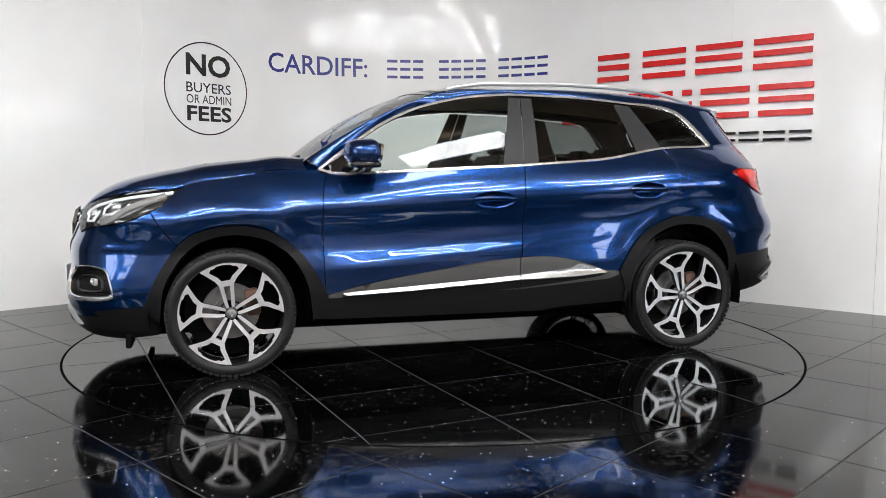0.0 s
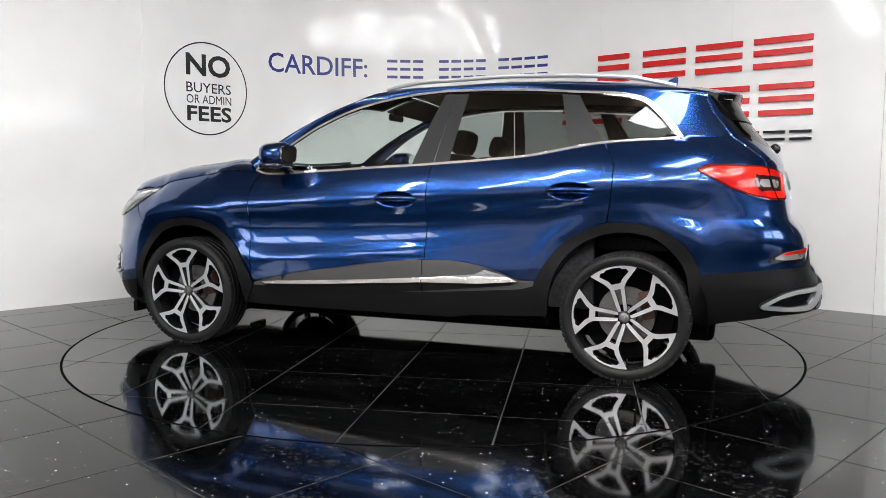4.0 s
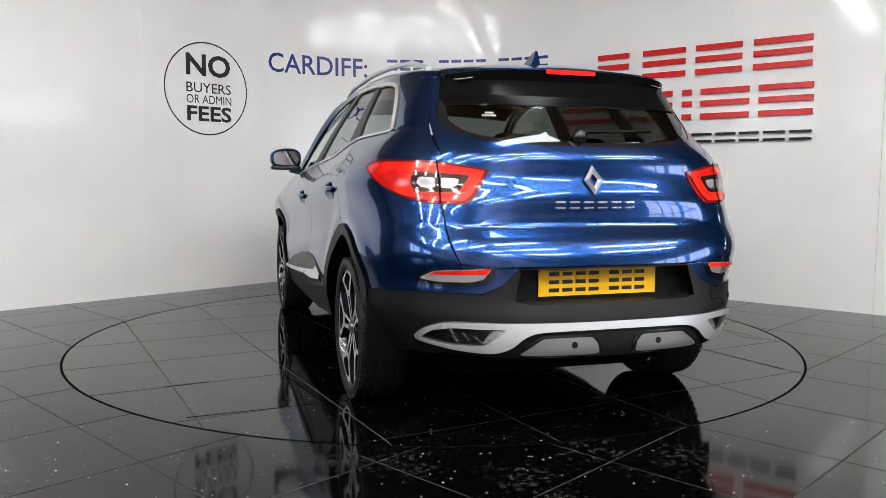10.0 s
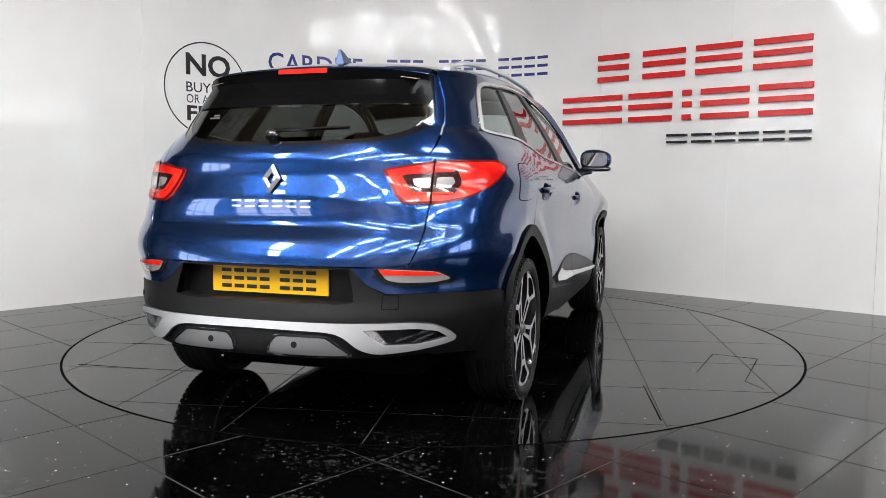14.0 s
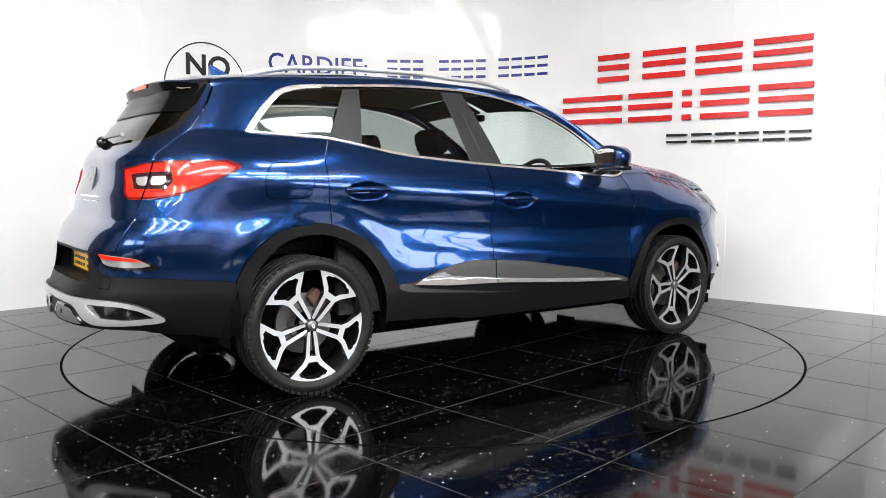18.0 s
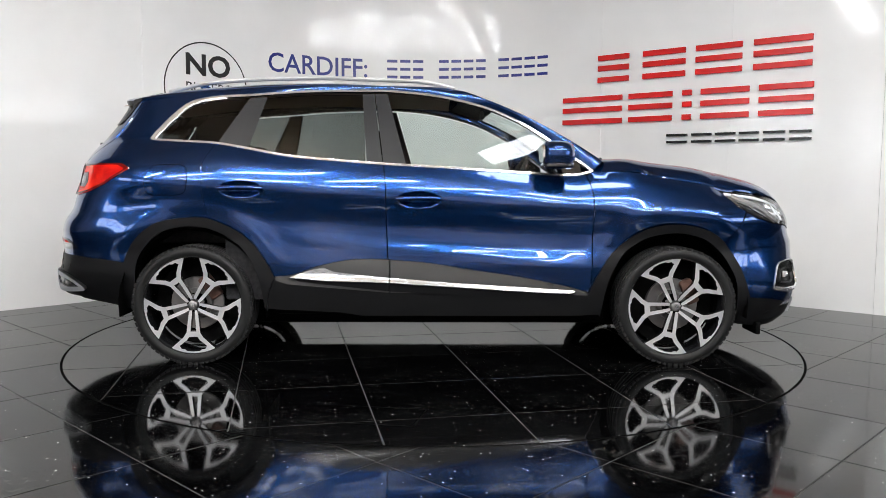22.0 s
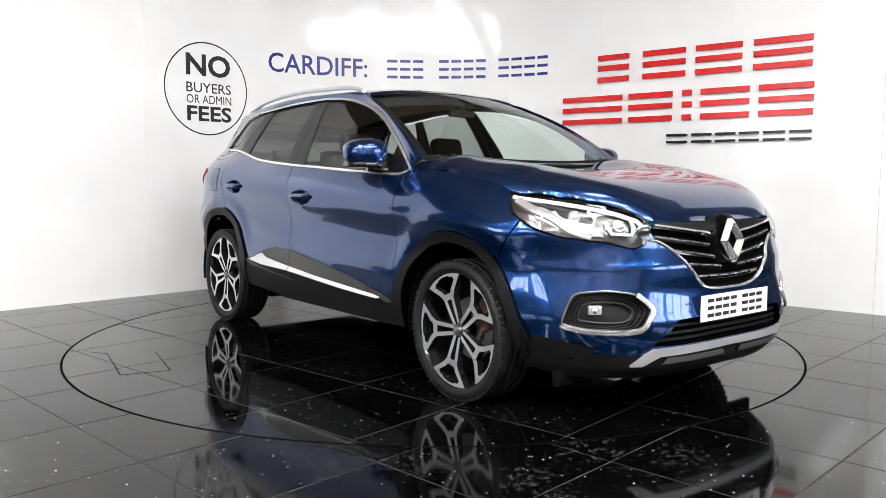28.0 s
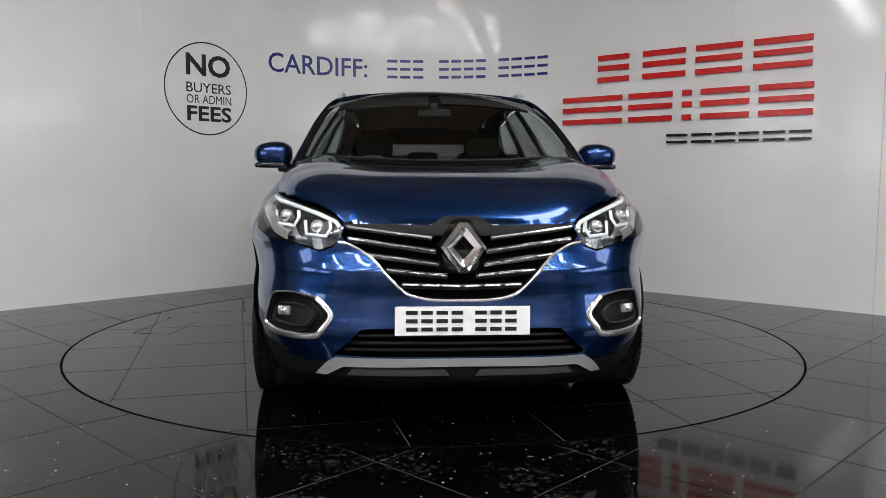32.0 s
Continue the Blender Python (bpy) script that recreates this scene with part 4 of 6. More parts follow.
    # black corner behind the mirror
    side_sheet("mirror_corner", [(0.70, low_at(0.70)), (0.80, low_at(0.8)), (0.79, 1.11), (0.66, 1.20), (0.675, 1.08)], GLOSS_BLACK, front, off=-0.004, rim=0.008, sign=sign)
    # lower cladding on the doors with its bright blade
    for door_ob, lo, hi in ((front, -0.243, 0.828), (rear, -0.862, -0.249)):
        up = [(lo, at_x(CLAD_TOP, lo) - 0.003)] + [(x, z - 0.003) for x, z in stretch(CLAD_TOP, lo, hi)] + [(hi, at_x(CLAD_TOP, hi) - 0.003)]
        foot = [(hi, 0.392), (lo, 0.405 if lo > -0.5 else 0.44)] if lo > -0.5 else [(hi, 0.405), (-0.80, 0.45), (lo, 0.47)]
        side_sheet("door_cladding", up + foot, GREY_CLAD, door_ob, off=0.004, rim=0.016, sign=sign)
        if lo > -0.5:
            blade = [(-0.243, 0.487), (0.089, 0.461), (0.395, 0.443), (0.70, 0.424), (0.758, 0.417), (0.73, 0.407), (0.395, 0.422), (-0.243, 0.462)]
            under = [(-0.243, 0.461), (0.395, 0.421), (0.73, 0.406), (0.76, 0.398), (0.70, 0.376), (0.242, 0.390), (-0.243, 0.414)]
        else:
            blade = [(-0.785, 0.490), (-0.684, 0.525), (-0.60, 0.543), (-0.548, 0.518), (-0.40, 0.502), (-0.249, 0.4875), (-0.249, 0.4625), (-0.579, 0.472)]
            under = [(-0.78, 0.487), (-0.579, 0.470), (-0.249, 0.461), (-0.249, 0.415), (-0.64, 0.455), (-0.74, 0.468)]
        # the blade leans back, its lower edge standing out
        lean = lambda x, z: skin(x, z) + Vector((0, max(0.008, 0.016 + 0.75 * (0.475 - 0.0505 * (x + 0.243) - z)), 0))
        ob = link("door_blade", sheet("door_blade", blade, lean, (0.03, 0.01), BLADE, 0.0, 0.014, mirror=sign < 0), door_ob)
        tagged(ob, "bright chrome door blade")
        side_sheet("door_blade_base", under, CLAD, door_ob, off=0.010, rim=0.012, sign=sign)
    # sill
    sill = [(0.905, 0.282), (0.872, 0.36), (0.838, 0.402)] + [(0.70, 0.385), (0.24, 0.39), (-0.25, 0.408), (-0.64, 0.44), (-0.80, 0.46), (-0.868, 0.487)]
    sill += [(-0.90, 0.42), (-0.925, 0.31), (-0.52, 0.292), (-0.40, 0.272), (0.40, 0.272), (0.80, 0.275)]
    side_sheet("sill", sill, CLAD, CAR, off=0.003, rim=0.03, sign=sign)
    # wheel arch mouldings
    front_in = ARCH_F_IN[::-1]
    poly = ARCH_F + [(1.755, 0.36)] + [p for p in front_in if p[1] > 0.255]
    side_sheet("wheel_arch_moulding", poly, CLAD, CAR, off=0.012, rim=0.05, sign=sign)
    poly = ARCH_R + [(-0.905, 0.40), (-0.915, 0.30)] + [p for p in reversed(ARCH_R_IN) if p[1] > 0.30]
    side_sheet("wheel_arch_moulding", poly, CLAD, CAR, off=0.012, rim=0.05, sign=sign)
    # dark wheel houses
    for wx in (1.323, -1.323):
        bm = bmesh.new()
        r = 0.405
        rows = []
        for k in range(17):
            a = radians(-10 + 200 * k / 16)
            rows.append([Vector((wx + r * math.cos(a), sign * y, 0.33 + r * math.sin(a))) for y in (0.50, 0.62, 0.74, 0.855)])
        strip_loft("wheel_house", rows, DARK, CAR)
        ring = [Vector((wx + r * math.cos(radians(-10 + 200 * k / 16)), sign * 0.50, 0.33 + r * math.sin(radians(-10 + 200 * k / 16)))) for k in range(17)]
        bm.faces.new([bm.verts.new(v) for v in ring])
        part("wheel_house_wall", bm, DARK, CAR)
    # fuel flap on the right
    if sign < 0:
        flap = rounded([(-1.563, 1.005), (-1.52, 1.088), (-1.345, 1.088), (-1.325, 1.02), (-1.345, 0.93), (-1.55, 0.928)], 0.3)
        rim_poly = rounded([(-1.566, 1.005), (-1.522, 1.0915), (-1.342, 1.0915), (-1.3215, 1.02), (-1.342, 0.9265), (-1.553, 0.9245)], 0.3)
        side_sheet("flap_gap", rim_poly, DARK, CAR, off=0.0008, rim=0.003, sign=sign)
        side_sheet("fuel_flap", flap, PAINT, CAR, off=0.0022, rim=0.002, sign=sign)


for side in (1, -1):
    flank(side)

# ---- rear quarters, tailgate and tail ----
QUARTER = [side_pt(-1.2325, 0.807, False)] + [side_pt(x, z, False) for x, z in moved(GAP_R, -G) if z > 0.815]
QUARTER += [side_pt(x, z, False) for x, z in ((-1.215, 1.204), (-1.36, 1.213), (-1.515, 1.222), (-1.575, 1.237), (-1.545, 1.285), (-1.473, 1.364), (-1.394, 1.433),
                                              (-1.315, 1.464), (-1.20, 1.480), (-1.12, 1.484), (-1.25, 1.500), (-1.42, 1.489), (-1.53, 1.478))]
QUARTER += ends(False, ("f", 0.545, 1.46), ("f", 0.587, 1.36), ("f", 0.619, 1.24), ("f", 0.612, 1.12), ("f", 0.630, 1.04), ("f", 0.632, 0.92), ("f", 0.626, 0.834), ("f", 0.583, 0.685),
                ("f", 0.371, 0.681), ("f", 0.437, 0.619), ("f", 0.503, 0.588), ("f", 0.72, 0.585), ("s", -1.80, 0.572), ("s", -1.70, 0.562))
QUARTER += [side_pt(x, z, False) for x, z in ARCH_R if x < -1.232]
for mirror in (False, True):
    tail_sheet("rear_quarter_panel", QUARTER, PAINT, CAR, mirror=mirror)

GLASS_HALF = ends(False, ("f", 0.0, 1.152), ("f", 0.20, 1.153), ("f", 0.342, 1.160), ("f", 0.465, 1.174), ("f", 0.545, 1.203), ("f", 0.585, 1.258), ("f", 0.570, 1.33), ("f", 0.545, 1.385), ("f", 0.0, 1.40))
REAR_GLASS = rounded([GLASS_HALF[0]] + GLASS_HALF[1:] + [(180 - a, z) for a, z in reversed(GLASS_HALF[1:-1])], 0.3)
gate_half = ends(False, ("f", 0.0, 0.687), ("f", 0.577, 0.687), ("f", 0.620, 0.834), ("f", 0.626, 0.92), ("f", 0.624, 1.04), ("f", 0.606, 1.12), ("f", 0.612, 1.24), ("f", 0.580, 1.36),
                 ("f", 0.538, 1.46), ("f", 0.0, 1.47))
GATE = gate_half + [(180 - a, z) for a, z in reversed(gate_half[1:-1])]
TAILGATE = tail_sheet("tailgate", keyhole(GATE, REAR_GLASS), PAINT, CAR)
glass = tail_sheet("rear_window", REAR_GLASS, DARK_TINT, TAILGATE, off=-0.004, rim=0.003, label="dark privacy rear glass")
glass.visible_shadow = False
inner = [(90 + (a - 90) * 0.93, 1.265 + (z - 1.265) * 0.84) for a, z in REAR_GLASS]
tail_sheet("rear_window_border", keyhole(REAR_GLASS, inner), GLOSS_BLACK, TAILGATE, off=-0.0025, rim=0.003, label="black printed glass border")

# black tailgate panel; its black also carries the shade below the spoiler
TOP_BLACK = ends(False, ("f", 0.0, 1.335), ("f", 0.545, 1.325), ("f", 0.556, 1.36), ("f", 0.530, 1.452), ("f", 0.0, 1.462))
TOP_BLACK = TOP_BLACK[1:] + [(180 - a, z) for a, z in reversed(TOP_BLACK[1:-1])]
tail_sheet("spoiler_shadow_panel", TOP_BLACK, PIANO, TAILGATE, off=0.003, rim=0.006, label="black panel under the spoiler")
for mirror in (False, True):
    shape = ends(False, ("s", -1.645, 1.070), ("s", -1.70, 1.095), ("f", 0.675, 1.091), ("f", 0.60, 1.084), ("f", 0.445, 1.056), ("f", 0.452, 1.04), ("f", 0.505, 0.95), ("f", 0.54, 0.922),
                 ("f", 0.665, 0.924), ("s", -1.905, 0.945), ("s", -1.80, 0.985))
    lamp = tail_sheet("tail_lamp", rounded(shape, 0.2, 3), RED_LENS, CAR, off=0.008, rim=0.014, label="red tail lamp with a clear centre", mirror=mirror, cell=(1.5, 0.02))
    clear = ends(False, ("f", 0.705, 1.058), ("f", 0.50, 1.040), ("f", 0.515, 1.0), ("f", 0.555, 0.955), ("f", 0.70, 0.955), ("f", 0.722, 1.0))
    tail_sheet("smoked_centre", rounded(clear, 0.25), SMOKED, lamp, off=0.0095, rim=0.002, mirror=mirror, cell=(1.5, 0.02))
    # red light guide round the smoked centre, open towards the flank
    guide = [("f", 0.695, 1.050), ("f", 0.60, 1.044), ("f", 0.515, 1.033), ("f", 0.527, 1.0), ("f", 0.562, 0.963), ("f", 0.63, 0.961), ("f", 0.695, 0.962)]
    guide = smooth_line(ends(False, *guide), 3)
    tail_sheet("light_guide", [(a, z + 0.005) for a, z in guide[:7]] + [(a + 0.5, z) for a, z in guide[7:12]] + [(a, z - 0.005) for a, z in guide[12:]]
               + [(a, z + 0.004) for a, z in reversed(guide[12:])] + [(a - 0.7, z) for a, z in reversed(guide[7:12])] + [(a, z - 0.004) for a, z in reversed(guide[:7])],
               RED_LENS, lamp, off=0.0112, rim=0.002, mirror=mirror, cell=(1.0, 0.01))
    for cell in ((("f", 0.692, 1.026), ("f", 0.640, 1.024), ("f", 0.640, 0.984), ("f", 0.686, 0.984), ("f", 0.700, 1.005)),
                 (("f", 0.620, 1.024), ("f", 0.556, 1.018), ("f", 0.566, 0.994), ("f", 0.584, 0.982), ("f", 0.620, 0.982))):
        tail_sheet("clear_cell", rounded(ends(False, *cell), 0.2), CLEAR_LENS, lamp, off=0.011, rim=0.002, mirror=mirror, cell=(1.0, 0.01), label="clear reversing lens")
    gap = ends(False, ("f", 0.630, 1.094), ("f", 0.625, 1.094), ("f", 0.627, 0.92), ("f", 0.633, 0.92))
    tail_sheet("lamp_gap", gap, DARK, lamp, off=0.0128, rim=0.003, mirror=mirror)
    rim_line = [(a, z) for a, z in rounded(shape, 0.2, 3)]
    inner = [(sum(p[0] for p in rim_line) / len(rim_line) + (a - sum(p[0] for p in rim_line) / len(rim_line)) * 0.93,
              1.005 + (z - 1.005) * 0.90) for a, z in rim_line]
    tail_sheet("lamp_rim", keyhole(rim_line, inner), DARK_RED, lamp, off=0.0088, rim=0.002, mirror=mirror, cell=(1.5, 0.02))
    # low reflector lamp
    low = ends(False, ("f", 0.715, 0.640), ("f", 0.671, 0.672), ("f", 0.473, 0.683), ("f", 0.506, 0.640), ("f", 0.55, 0.630), ("f", 0.66, 0.629))
    pit = ends(False, ("f", 0.735, 0.632), ("f", 0.68, 0.679), ("f", 0.45, 0.684), ("f", 0.49, 0.630), ("f", 0.55, 0.615), ("f", 0.70, 0.616))
    tail_sheet("fog_lamp_surround", rounded(pit, 0.2), GLOSS_BLACK, CAR, off=0.003, rim=0.004, mirror=mirror)
    fog = tail_sheet("rear_fog_lamp", rounded(low, 0.25), CLEAR_LENS, CAR, off=0.006, rim=0.006, mirror=mirror, label="low rear lamp, red above and clear below")
    red = ends(False, ("f", 0.690, 0.657), ("f", 0.665, 0.670), ("f", 0.478, 0.681), ("f", 0.495, 0.660))
    tail_sheet("red_half", red, RED_LENS, fog, off=0.008, rim=0.002, mirror=mirror)

# bumper below
BUMPER_REAR = ends(False, ("s", -1.70, 0.558), ("s", -1.80, 0.568), ("f", 0.72, 0.581), ("f", 0.503, 0.584), ("f", 0.437, 0.614), ("f", 0.371, 0.681)) 
left = BUMPER_REAR
right = [(180 - a, z) for a, z in reversed(left)]
bottom_half = ends(False, ("f", 0.0, 0.345), ("f", 0.62, 0.345), ("s", -2.0, 0.335), ("s", -1.85, 0.318), ("s", -1.69, 0.292), ("s", -1.648, 0.32), ("s", -1.64, 0.45), ("s", -1.69, 0.55))
bottom = [(180 - a, z) for a, z in reversed(bottom_half)] + bottom_half[1:]
RECESS = ends(False, ("f", 0.365, 0.676), ("f", 0.30, 0.676), ("f", 0.0, 0.676), ("f", -0.30, 0.676), ("f", -0.365, 0.676), ("f", -0.385, 0.60), ("f", -0.392, 0.556), ("f", -0.34, 0.545), ("f", 0.0, 0.545),
              ("f", 0.34, 0.545), ("f", 0.392, 0.556), ("f", 0.385, 0.60))
REAR_BUMPER = tail_sheet("rear_bumper", keyhole(left + right + bottom, RECESS), CLAD, CAR, off=0.004, rim=0.03)
link("plate_recess", sheet("plate_recess", RECESS, lambda a, z: Vector((-2.128, tail_skin(a, z).y, z)), END, CLAD, 0.0, 0.002, outward=lambda p: Vector((-1, 0, 0))), REAR_BUMPER)
ledge_rows = [[tail_skin(a, z) for a, z in RECESS + RECESS[:1]],
              [Vector((-2.127, tail_skin(a, z).y, z)) for a, z in RECESS + RECESS[:1]]]
strip_loft("recess_side", ledge_rows, CLAD, REAR_BUMPER)
# slim silver skid frame with a slot at each end and two dark pads
sk = ends(False, ("f", 0.0, 0.476), ("f", 0.36, 0.478), ("f", 0.585, 0.484), ("f", 0.650, 0.474), ("f", 0.690, 0.447), ("f", 0.708, 0.415), ("f", 0.695, 0.394), ("f", 0.60, 0.376), ("f", 0.47, 0.368), ("f", 0.415, 0.385), ("f", 0.370, 0.425),
          ("f", 0.335, 0.440), ("f", 0.28, 0.446), ("f", 0.0, 0.447))
SKID = rounded(sk + [(180 - a, z) for a, z in reversed(sk[1:-1])], 0.35, 3)
slots = []
for s in (1, -1):
    slots.append(rounded(ends(False, ("f", s * 0.688, 0.412), ("f", s * 0.660, 0.446), ("f", s * 0.60, 0.460), ("f", s * 0.43, 0.456), ("f", s * 0.462, 0.425), ("f", s * 0.50, 0.398), ("f", s * 0.60, 0.396)), 0.15))
skid = tail_sheet("skid_trim", keyhole(SKID, *slots), SKID_METAL, REAR_BUMPER, off=0.022, rim=0.024, label="satin silver skid trim", cell=(1.0, 0.012))
for s in slots:
    tail_sheet("trim_slot", s, GLOSS_BLACK, REAR_BUMPER, off=0.012, rim=0.004, cell=(1.0, 0.012))
for mirror in (False, True):
    wedge = rounded(ends(False, ("f", 0.435, 0.454), ("f", 0.475, 0.454), ("f", 0.512, 0.404), ("f", 0.49, 0.402), ("f", 0.462, 0.424)), 0.2)
    tail_sheet("slot_wedge", wedge, BLADE, skid, off=0.017, rim=0.004, mirror=mirror, cell=(0.8, 0.01))
for mirror in (False, True):
    pad = rounded(ends(False, ("f", 0.305, 0.432), ("f", 0.10, 0.432), ("f", 0.075, 0.400), ("f", 0.065, 0.355), ("f", 0.40, 0.355), ("f", 0.345, 0.400)), 0.2)
    mid = (sum(a for a, z in pad) / len(pad), 0.385)
    core = [(mid[0] + (a - mid[0]) * 0.93, 0.385 + (z - 0.385) * 0.80) for a, z in pad]
    tow = tail_sheet("tow_cover", core, PAD, REAR_BUMPER, off=0.012, rim=0.012, mirror=mirror, label="grey diffuser pad", cell=(1.0, 0.012))
    tail_sheet("pad_rim", keyhole(pad, core), GLOSS_BLACK, tow, off=0.014, rim=0.016, mirror=mirror, cell=(1.0, 0.012))
    for y, z in ((0.18, 0.395), (0.66, 0.525), (0.585, 0.51)):
        ring = ends(False, *[("f", y + 0.012 * math.cos(k * 0.3927), z + 0.012 * math.sin(k * 0.3927)) for k in range(16)])
        tail_sheet("parking_sensor", ring, CLAD, REAR_BUMPER, off=0.0145 if y < 0.5 else 0.0085, rim=0.004, mirror=mirror, cell=(0.6, 0.01))


flap = rounded(ends(False, ("f", -0.495, 0.580), ("f", -0.548, 0.578), ("f", -0.548, 0.530), ("f", -0.495, 0.530)), 0.15)
tail_sheet("tow_eye_gap", rounded(ends(False, ("f", -0.492, 0.583), ("f", -0.551, 0.581), ("f", -0.551, 0.527), ("f", -0.492, 0.527)), 0.15), DARK, REAR_BUMPER,
           off=0.0055, rim=0.002, cell=(0.6, 0.01))
tail_sheet("tow_eye_cover", flap, CLAD, REAR_BUMPER, off=0.0068, rim=0.002, cell=(0.6, 0.01))


def plate(name, base, label, place, facing):
    """A number plate with dark bars where its characters stand."""
    thing_m = Matrix.Translation(place) @ Matrix.Rotation(facing, 4, "Z")
    bm = bmesh.new()
    box(bm, 0, 0, 0, 0.006, 0.52, 0.111, 0.0, thing_m)
    ob = part(name, bm, base, CAR, label, smooth=False)
    for y in (-0.195, -0.137, -0.079, -0.021, 0.07, 0.128, 0.186):
        for z in (-0.032, 0.0, 0.032):
            bm = bmesh.new()
            box(bm, 0.0045, y, z, 0.002, 0.044, 0.015, 0.0, thing_m)
            part("plate_bar", bm, PLATE_INK, ob, smooth=False)
    return ob


plate("rear_number_plate", PLATE_YELLOW, "yellow rear number plate", (-2.136, 0.006, 0.618), math.pi)
plate("front_number_plate", PLATE_WHITE, "white front number plate", (2.193, 0.0, 0.4785), 0.0)

# tail badge and lettering bars
bm = bmesh.new()
for sgn in (1, -1):
    for up in (1, -1):
        # four faceted arms of a hollow lozenge
        o = [(0.0, 0.062 * up), (0.042 * sgn, 0.0), (0.018 * sgn, 0.0), (0.0, 0.026 * up)]
        base_v = [bm.verts.new((-0.002, y, z)) for y, z in o]
        ridge = [bm.verts.new((-0.014, 0.0, 0.044 * up)), bm.verts.new((-0.014, 0.030 * sgn, 0.0))]
        bm.faces.new((base_v[0], base_v[1], ridge[1], ridge[0]))
        bm.faces.new((base_v[2], base_v[3], ridge[0], ridge[1]))
badge = part("tail_badge", bm, MACHINED, TAILGATE, "chrome lozenge emblem", smooth=False)
badge.location = (-2.096, 0.015, 1.018)
badge.rotation_euler = (0, radians(16), 0)
for i in range(6):
    y = 0.165 - 0.062 * i
    a, z = face_pt(y, 0.918, False)
    bar = ends(False, ("f", y + 0.02, 0.933), ("f", y - 0.02, 0.933), ("f", y - 0.02, 0.927), ("f", y + 0.02, 0.927))
    for dz in (0.0, -0.022):
        tail_sheet("emblem_bar", [(b, q + dz) for b, q in bar], CHROME, TAILGATE, off=0.006, rim=0.006)
# small pale sticker inside the rear glass, as plain bars
for y, z, w in ((0.39, 1.290, 0.035), (0.395, 1.278, 0.055)):
    tail_sheet("sticker_bar", ends(False, ("f", y + w / 2, z + 0.003), ("f", y - w / 2, z + 0.003), ("f", y - w / 2, z - 0.003), ("f", y + w / 2, z - 0.003)), SILVER, TAILGATE, off=0.0, rim=0.002,
               cell=(0.6, 0.01))
# wiper
bm = bmesh.new()
pts = [tail_skin(face_pt(y, z, False)[0], z) + Vector((-0.025, 0, 0.01)) for y, z in ((0.05, 1.20), (-0.06, 1.205), (-0.18, 1.208), (-0.29, 1.212))]
tube_along(bm, pts, 0.011, 8, 0.7)
part("rear_wiper", bm, GLOSS_BLACK, TAILGATE)
bm = bmesh.new()
bmesh.ops.create_uvsphere(bm, u_segments=14, v_segments=8, radius=0.03)
w = part("wiper_pivot", bm, GLOSS_BLACK, TAILGATE)
w.location = (-2.03, 0.045, 1.195)

# ---- roof, windscreen, bonnet ----
ROOF_Z = curve((-1.95, 1.472), (-1.8, 1.502), (-1.5, 1.548), (-1.2, 1.578), (-0.9, 1.594), (-0.6, 1.598), (-0.3, 1.588), (0.0, 1.582), (0.17, 1.560), (0.3, 1.532))
ROOF_Y = curve((-1.95, 0.50), (-1.6, 0.525), (-1.2, 0.548), (-0.8, 0.565), (-0.3, 0.575), (0.17, 0.578), (0.3, 0.578))


def roof_skin(x, v):
    y = v * ROOF_Y(x)
    return Vector((x, y, ROOF_Z(x) - 0.032 * v * v - 0.010 * v ** 6))


def screen_skin(a, v):
    """Windscreen: a from the scuttle (0) to the roof (1), v across."""
    y = v * (0.772 - 0.152 * a)
    mid = Vector((1.03 - 0.73 * a - 0.10 * a * a, 0, 1.072 + 0.70 * a - 0.21 * a * a))
    rim = Vector((0.93 - 0.76 * a - 0.05 * a * a, 0, 1.118 + 0.53 * a - 0.14 * a * a))
    q = mid.lerp(rim, v * v)
    return Vector((q.x, y, q.z))


def up(p):
    return Vector((0, 0, 1))


link("roof", sheet("roof", [(-1.62, -1), (-1.62, 1), (0.155, 1), (0.165, 0.5), (0.17, 0), (0.165, -0.5), (0.155, -1)], roof_skin, (0.06, 0.1), PAINT, 0, 0.012, outward=up), CAR)
glass = link("windscreen", sheet("windscreen", [(0.0, -0.97), (0.97, -0.96), (0.985, 0), (0.97, 0.96), (0.0, 0.97)], screen_skin, (0.08, 0.1), GLASS, -0.004, 0.003, outward=up), CAR, "clear laminated windscreen")
glass.visible_shadow = False
edge_poly = keyhole([(0.0, -0.985), (0.985, -0.975), (0.985, 0.975), (0.0, 0.985)], [(0.05, -0.945), (0.94, -0.93), (0.94, 0.93), (0.05, 0.945)])
link("windscreen_border", sheet("windscreen_border", edge_poly, screen_skin, (0.08, 0.1), GLOSS_BLACK, -0.002, 0.003, outward=up), CAR, "black printed glass border")

